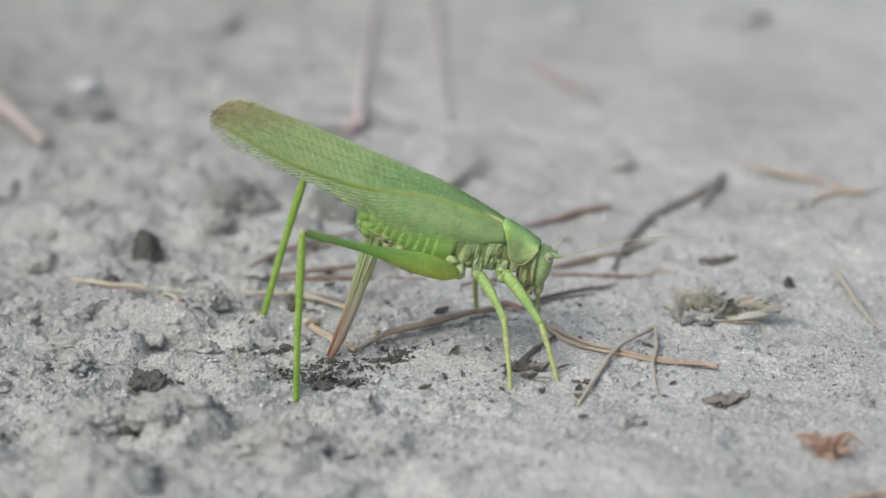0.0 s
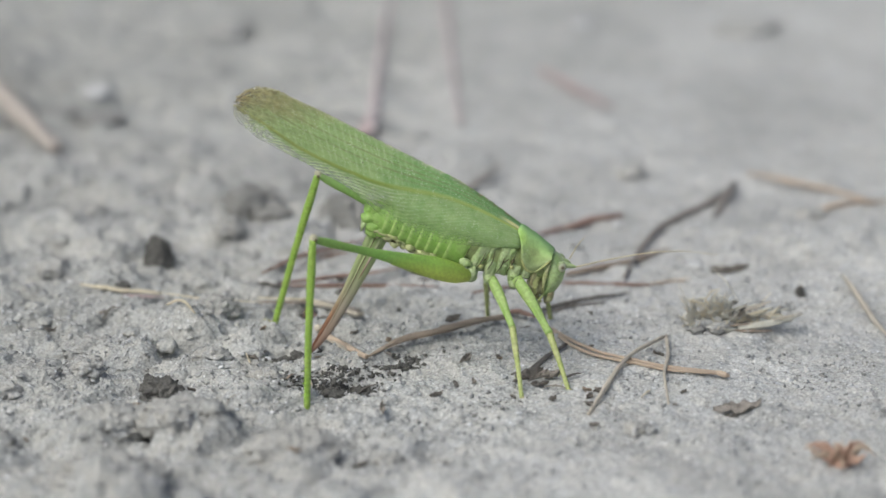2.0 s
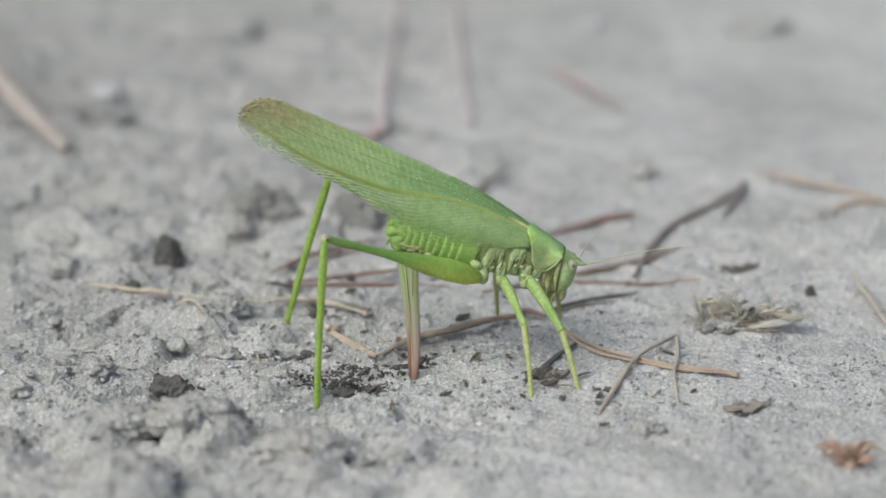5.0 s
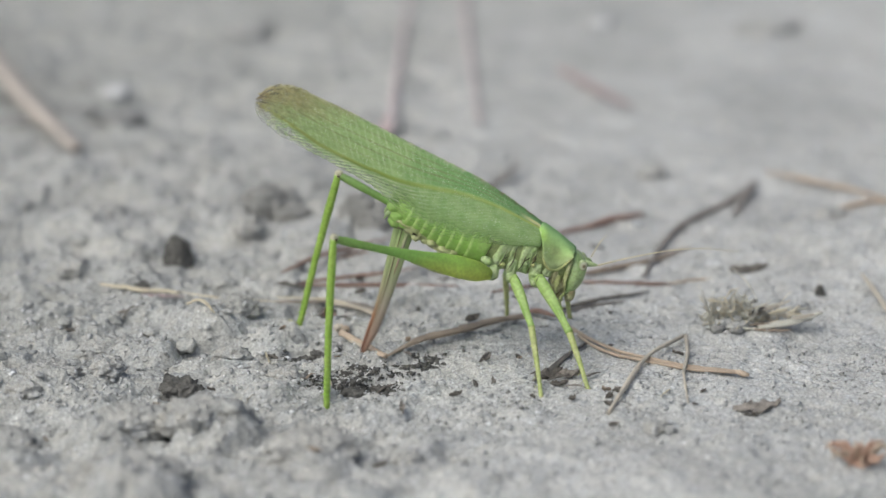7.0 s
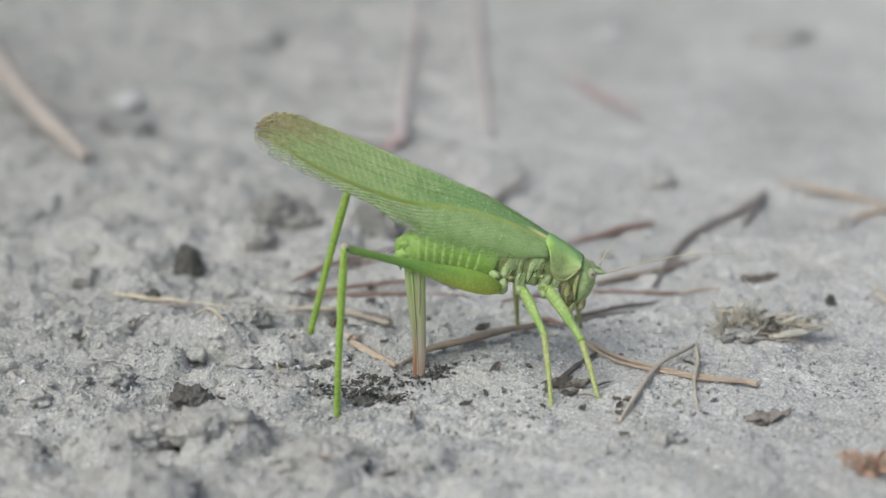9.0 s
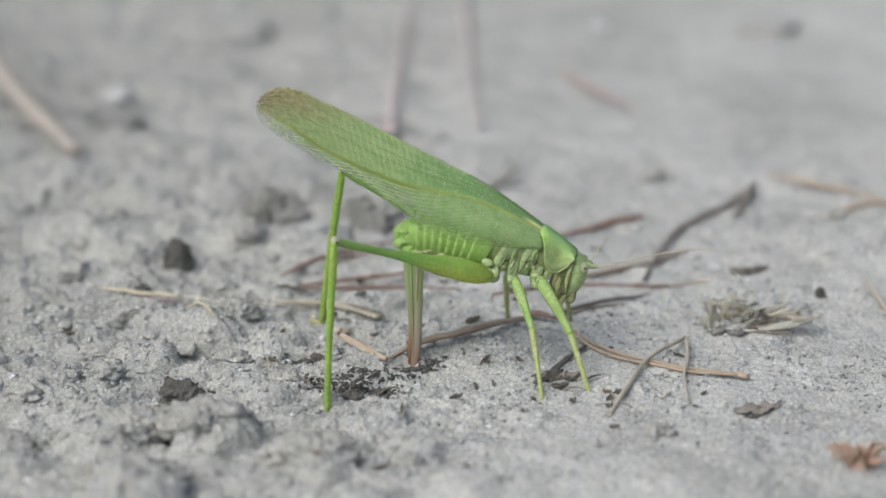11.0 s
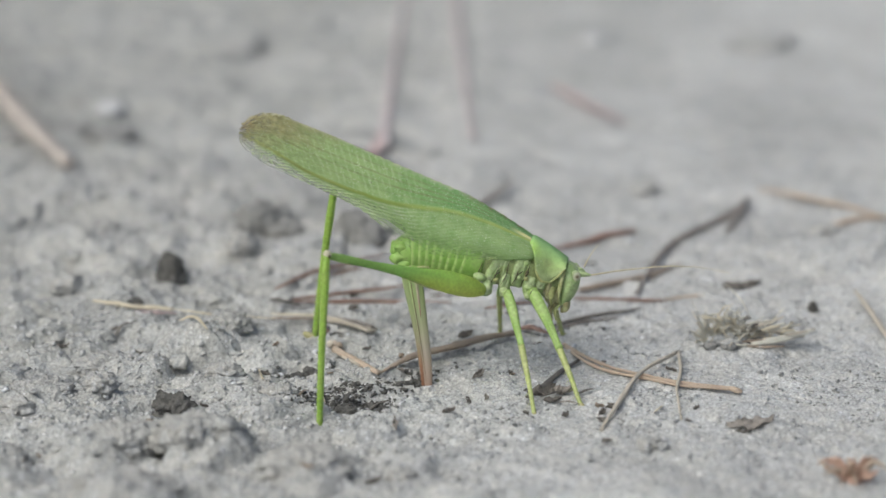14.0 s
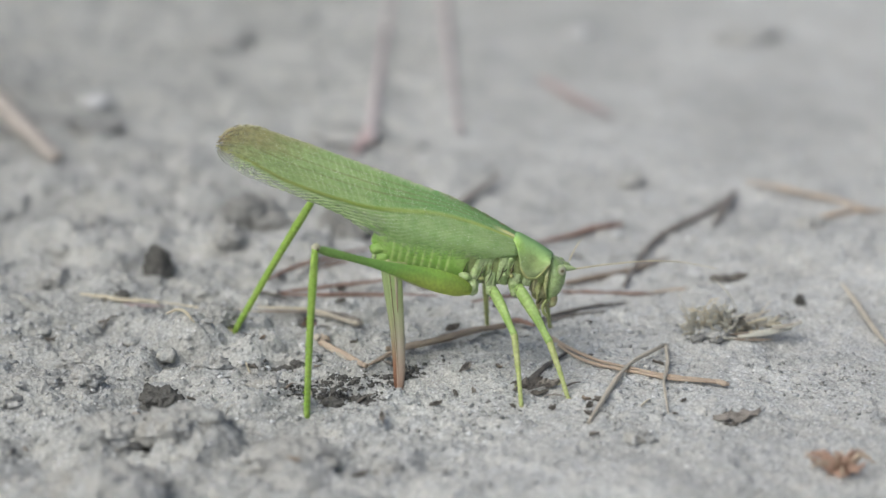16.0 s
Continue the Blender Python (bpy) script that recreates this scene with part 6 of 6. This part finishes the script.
STAB += [(8.8, -5.7, 16.7, -5.9, -2), (9, -5.5, 15.8, -5.3, -1.5), (9.2, -5.8, 15.3, -5.5, -1.5), (11.3, -4.1, 17.3, -4.6, 0.7), (11.5, -4.3, 19.6, -6.1, 1.2), (11.7, -4.6, 20, -5.8, -0.2), (11.8, -4.2, 21.3, -5.8, 0.5), (12, -3.5, 22.5, -6.6, 2.1), (12.2, -2.9, 23.4, -4, 1.9), (12.3, -2.2, 24.1, -2.3, 1.9), (12.5, -3.3, 17.5, 3.9, -1.1), (12.7, -4.2, 15, 4.3, -1.1), (12.8, -4, 14.2, 4.9, -1), (13, -4, 13.2, 5.7, -1.1), (13.5, -4.8, 13, 6.7, -1.4), (14, -3.7, 16.4, -1.7, -1.7), (14.5, -3.2, 15.1, -2.2, -2.5), (15, -3.6, 15.6, -2.6, -2.7)]
STAB += [(15.5, -4, 16.5, -3.4, -2.3), (16, -4.6, 16.2, -3.8, -2.3)]
# seconds, far hind foot (x, y from the middle plane, height)
STEPS = [(0, -21.8, 13.6, 0), (4.2, -21.7, 13.6, 0), (6.3, -21, 13.6, 0), (9.2, -20.9, 13.6, 0), (9.9, -19.5, 13.8, 2.5), (10.5, -17.9, 14.1, 0), (14.2, -17.7, 14.4, 0), (14.4, -21, 14.5, 2.2), (14.5, -24, 14.5, 5.5), (14.6, -28.5, 14.5, 3.5), (14.8, -27.6, 14.9, 0), (14.9, -25.5, 14.9, 0.6),
         (15.0, -24, 15, 0.3), (15.2, -20.3, 15, 0.8), (15.4, -21.5, 15, 3), (15.5, -30, 15, 0.6), (15.7, -30.4, 13.5, 0), (16, -27.6, 13, 0)]


# seconds, rise of the near antenna over the horizon in degrees
FEELS = [(0, 12), (0.5, 8), (1, 9.5), (2, 9.5), (3, 10.5), (4, 11), (6.5, 10), (8, 10.5), (8.5, 10), (9, 12), (11.5, 10), (12, 9), (12.5, 5), (13, 4), (14, 5), (14.5, 3.5), (15, 3.2), (15.5, 4.6), (16, 4.2)]


def bone(a, b, up):
    """A pose at a whose x axis points at b and whose z axis leans to up."""
    x = (b - a).normalized()
    y = up.cross(x).normalized()
    z = x.cross(y)
    m = Matrix((x, y, z)).transposed().to_4x4()
    m.translation = a
    return m


def bend(hip, foot, la, lb, knee):
    """The knee of two bones from hip to foot, on the side of the resting knee."""
    way = foot - hip
    d = min(way.length, (la + lb) * 0.999)
    way.normalize()
    x = (la * la - lb * lb + d * d) / (2 * d)
    side = knee - hip
    side -= way * side.dot(way)
    return hip + way * x + side.normalized() * math.sqrt(max(la * la - x * x, 0.01))


def motions():
    ts = [round(0.1 * k, 1) for k in range(161)]
    body = glide([r[0] for r in BODY], [r[1:] for r in BODY], ts)
    stab = glide([r[0] for r in STAB], [r[1:] for r in STAB], ts)
    feels = glide([r[0] for r in FEELS], [r[1] for r in FEELS], ts)[:, 0]
    steps = glide([r[0] for r in STEPS], [r[1:] for r in STEPS], ts)
    rows = {"body": [], "sword": [], "antenna": []}
    rows.update({k: [] for k in range(SEGMENTS)})
    rows.update({(k, i): [] for k in LEGS for i in (0, 1)})

    def key(name, t, m):
        m = m.copy()
        m.translation = m.translation * MM
        rows[name].append((t, m))
    for t, (dx, dz, pitch), (bx, bz, tx, tz), (fx, fy, fz), feel in zip(ts, body, stab, steps, feels):
        # millimetres with the origin on the middle plane
        whole = pose(SPOT[0] + dx, 0, SPOT[1] + dz, 0, pitch, 0) @ pose(-SPOT[0], 0, -SPOT[1])
        back = whole.inverted()
        key("body", t, pose(0, LINE, 0) @ whole)
        key("antenna", t, pose(21.7, -0.95, 13.75, 0, -feel - pitch, 0))
        # thrust in, the sword also leans to the near side
        near = 1.9 * max(0.0, -tz)
        deep = tz if tz > 0 else 0.4 * tz
        turn = math.atan2(-(tx - bx), -(deep - bz))
        lean = math.atan2(near, math.hypot(tx - bx, deep - bz))
        key("sword", t, back @ Matrix.Translation((bx, 0, bz)) @ Matrix.Rotation(turn, 4, "Y") @ Matrix.Rotation(-lean, 4, "X"))
        # the abdomen curves from the thorax down to the root of the sword
        p0, tail = Vector((5.6, 0, 16.8)), Vector((-0.9186, 0, 0.3953))
        p2 = back @ Vector((bx + 0.5, 0, bz + 1.8))
        p1 = p0 + tail * 0.55 * (p2 - p0).length
        for k in range(SEGMENTS):
            f = 0.06 + 0.94 * k / (SEGMENTS - 1)
            at = p0 * (1 - f) ** 2 + p1 * 2 * f * (1 - f) + p2 * f * f
            d = (p1 - p0) * (1 - f) + (p2 - p1) * f
            key(k, t, Matrix.Translation(at) @ Matrix.Rotation(math.atan2(d.z, -d.x), 4, "Y"))
        for name, (side, hip, knee, _) in LEGS.items():
            th, sh, la, lb, foot = limbs[name]
            h, f = whole @ Vector(hip), Vector(foot)
            if name == "hind_far":
                f = Vector((fx, fy, fz + level(fx, fy + LINE) - 0.1))
            kn = bend(h, f, la, lb, Vector(knee))
            f = kn + (f - kn).normalized() * lb
            up = (kn - (h + f) / 2).normalized()
            key((name, 0), t, back @ bone(h, kn, up))
            key((name, 1), t, back @ bone(kn, f, up))
    walk(cricket, rows["body"])
    walk(ovipositor, rows["sword"])
    walk(antenna, rows["antenna"])
    for k, seg in enumerate(segments):
        walk(seg, rows[k])
    for name in LEGS:
        walk(limbs[name][0], rows[(name, 0)])
        walk(limbs[name][1], rows[(name, 1)])


motions()
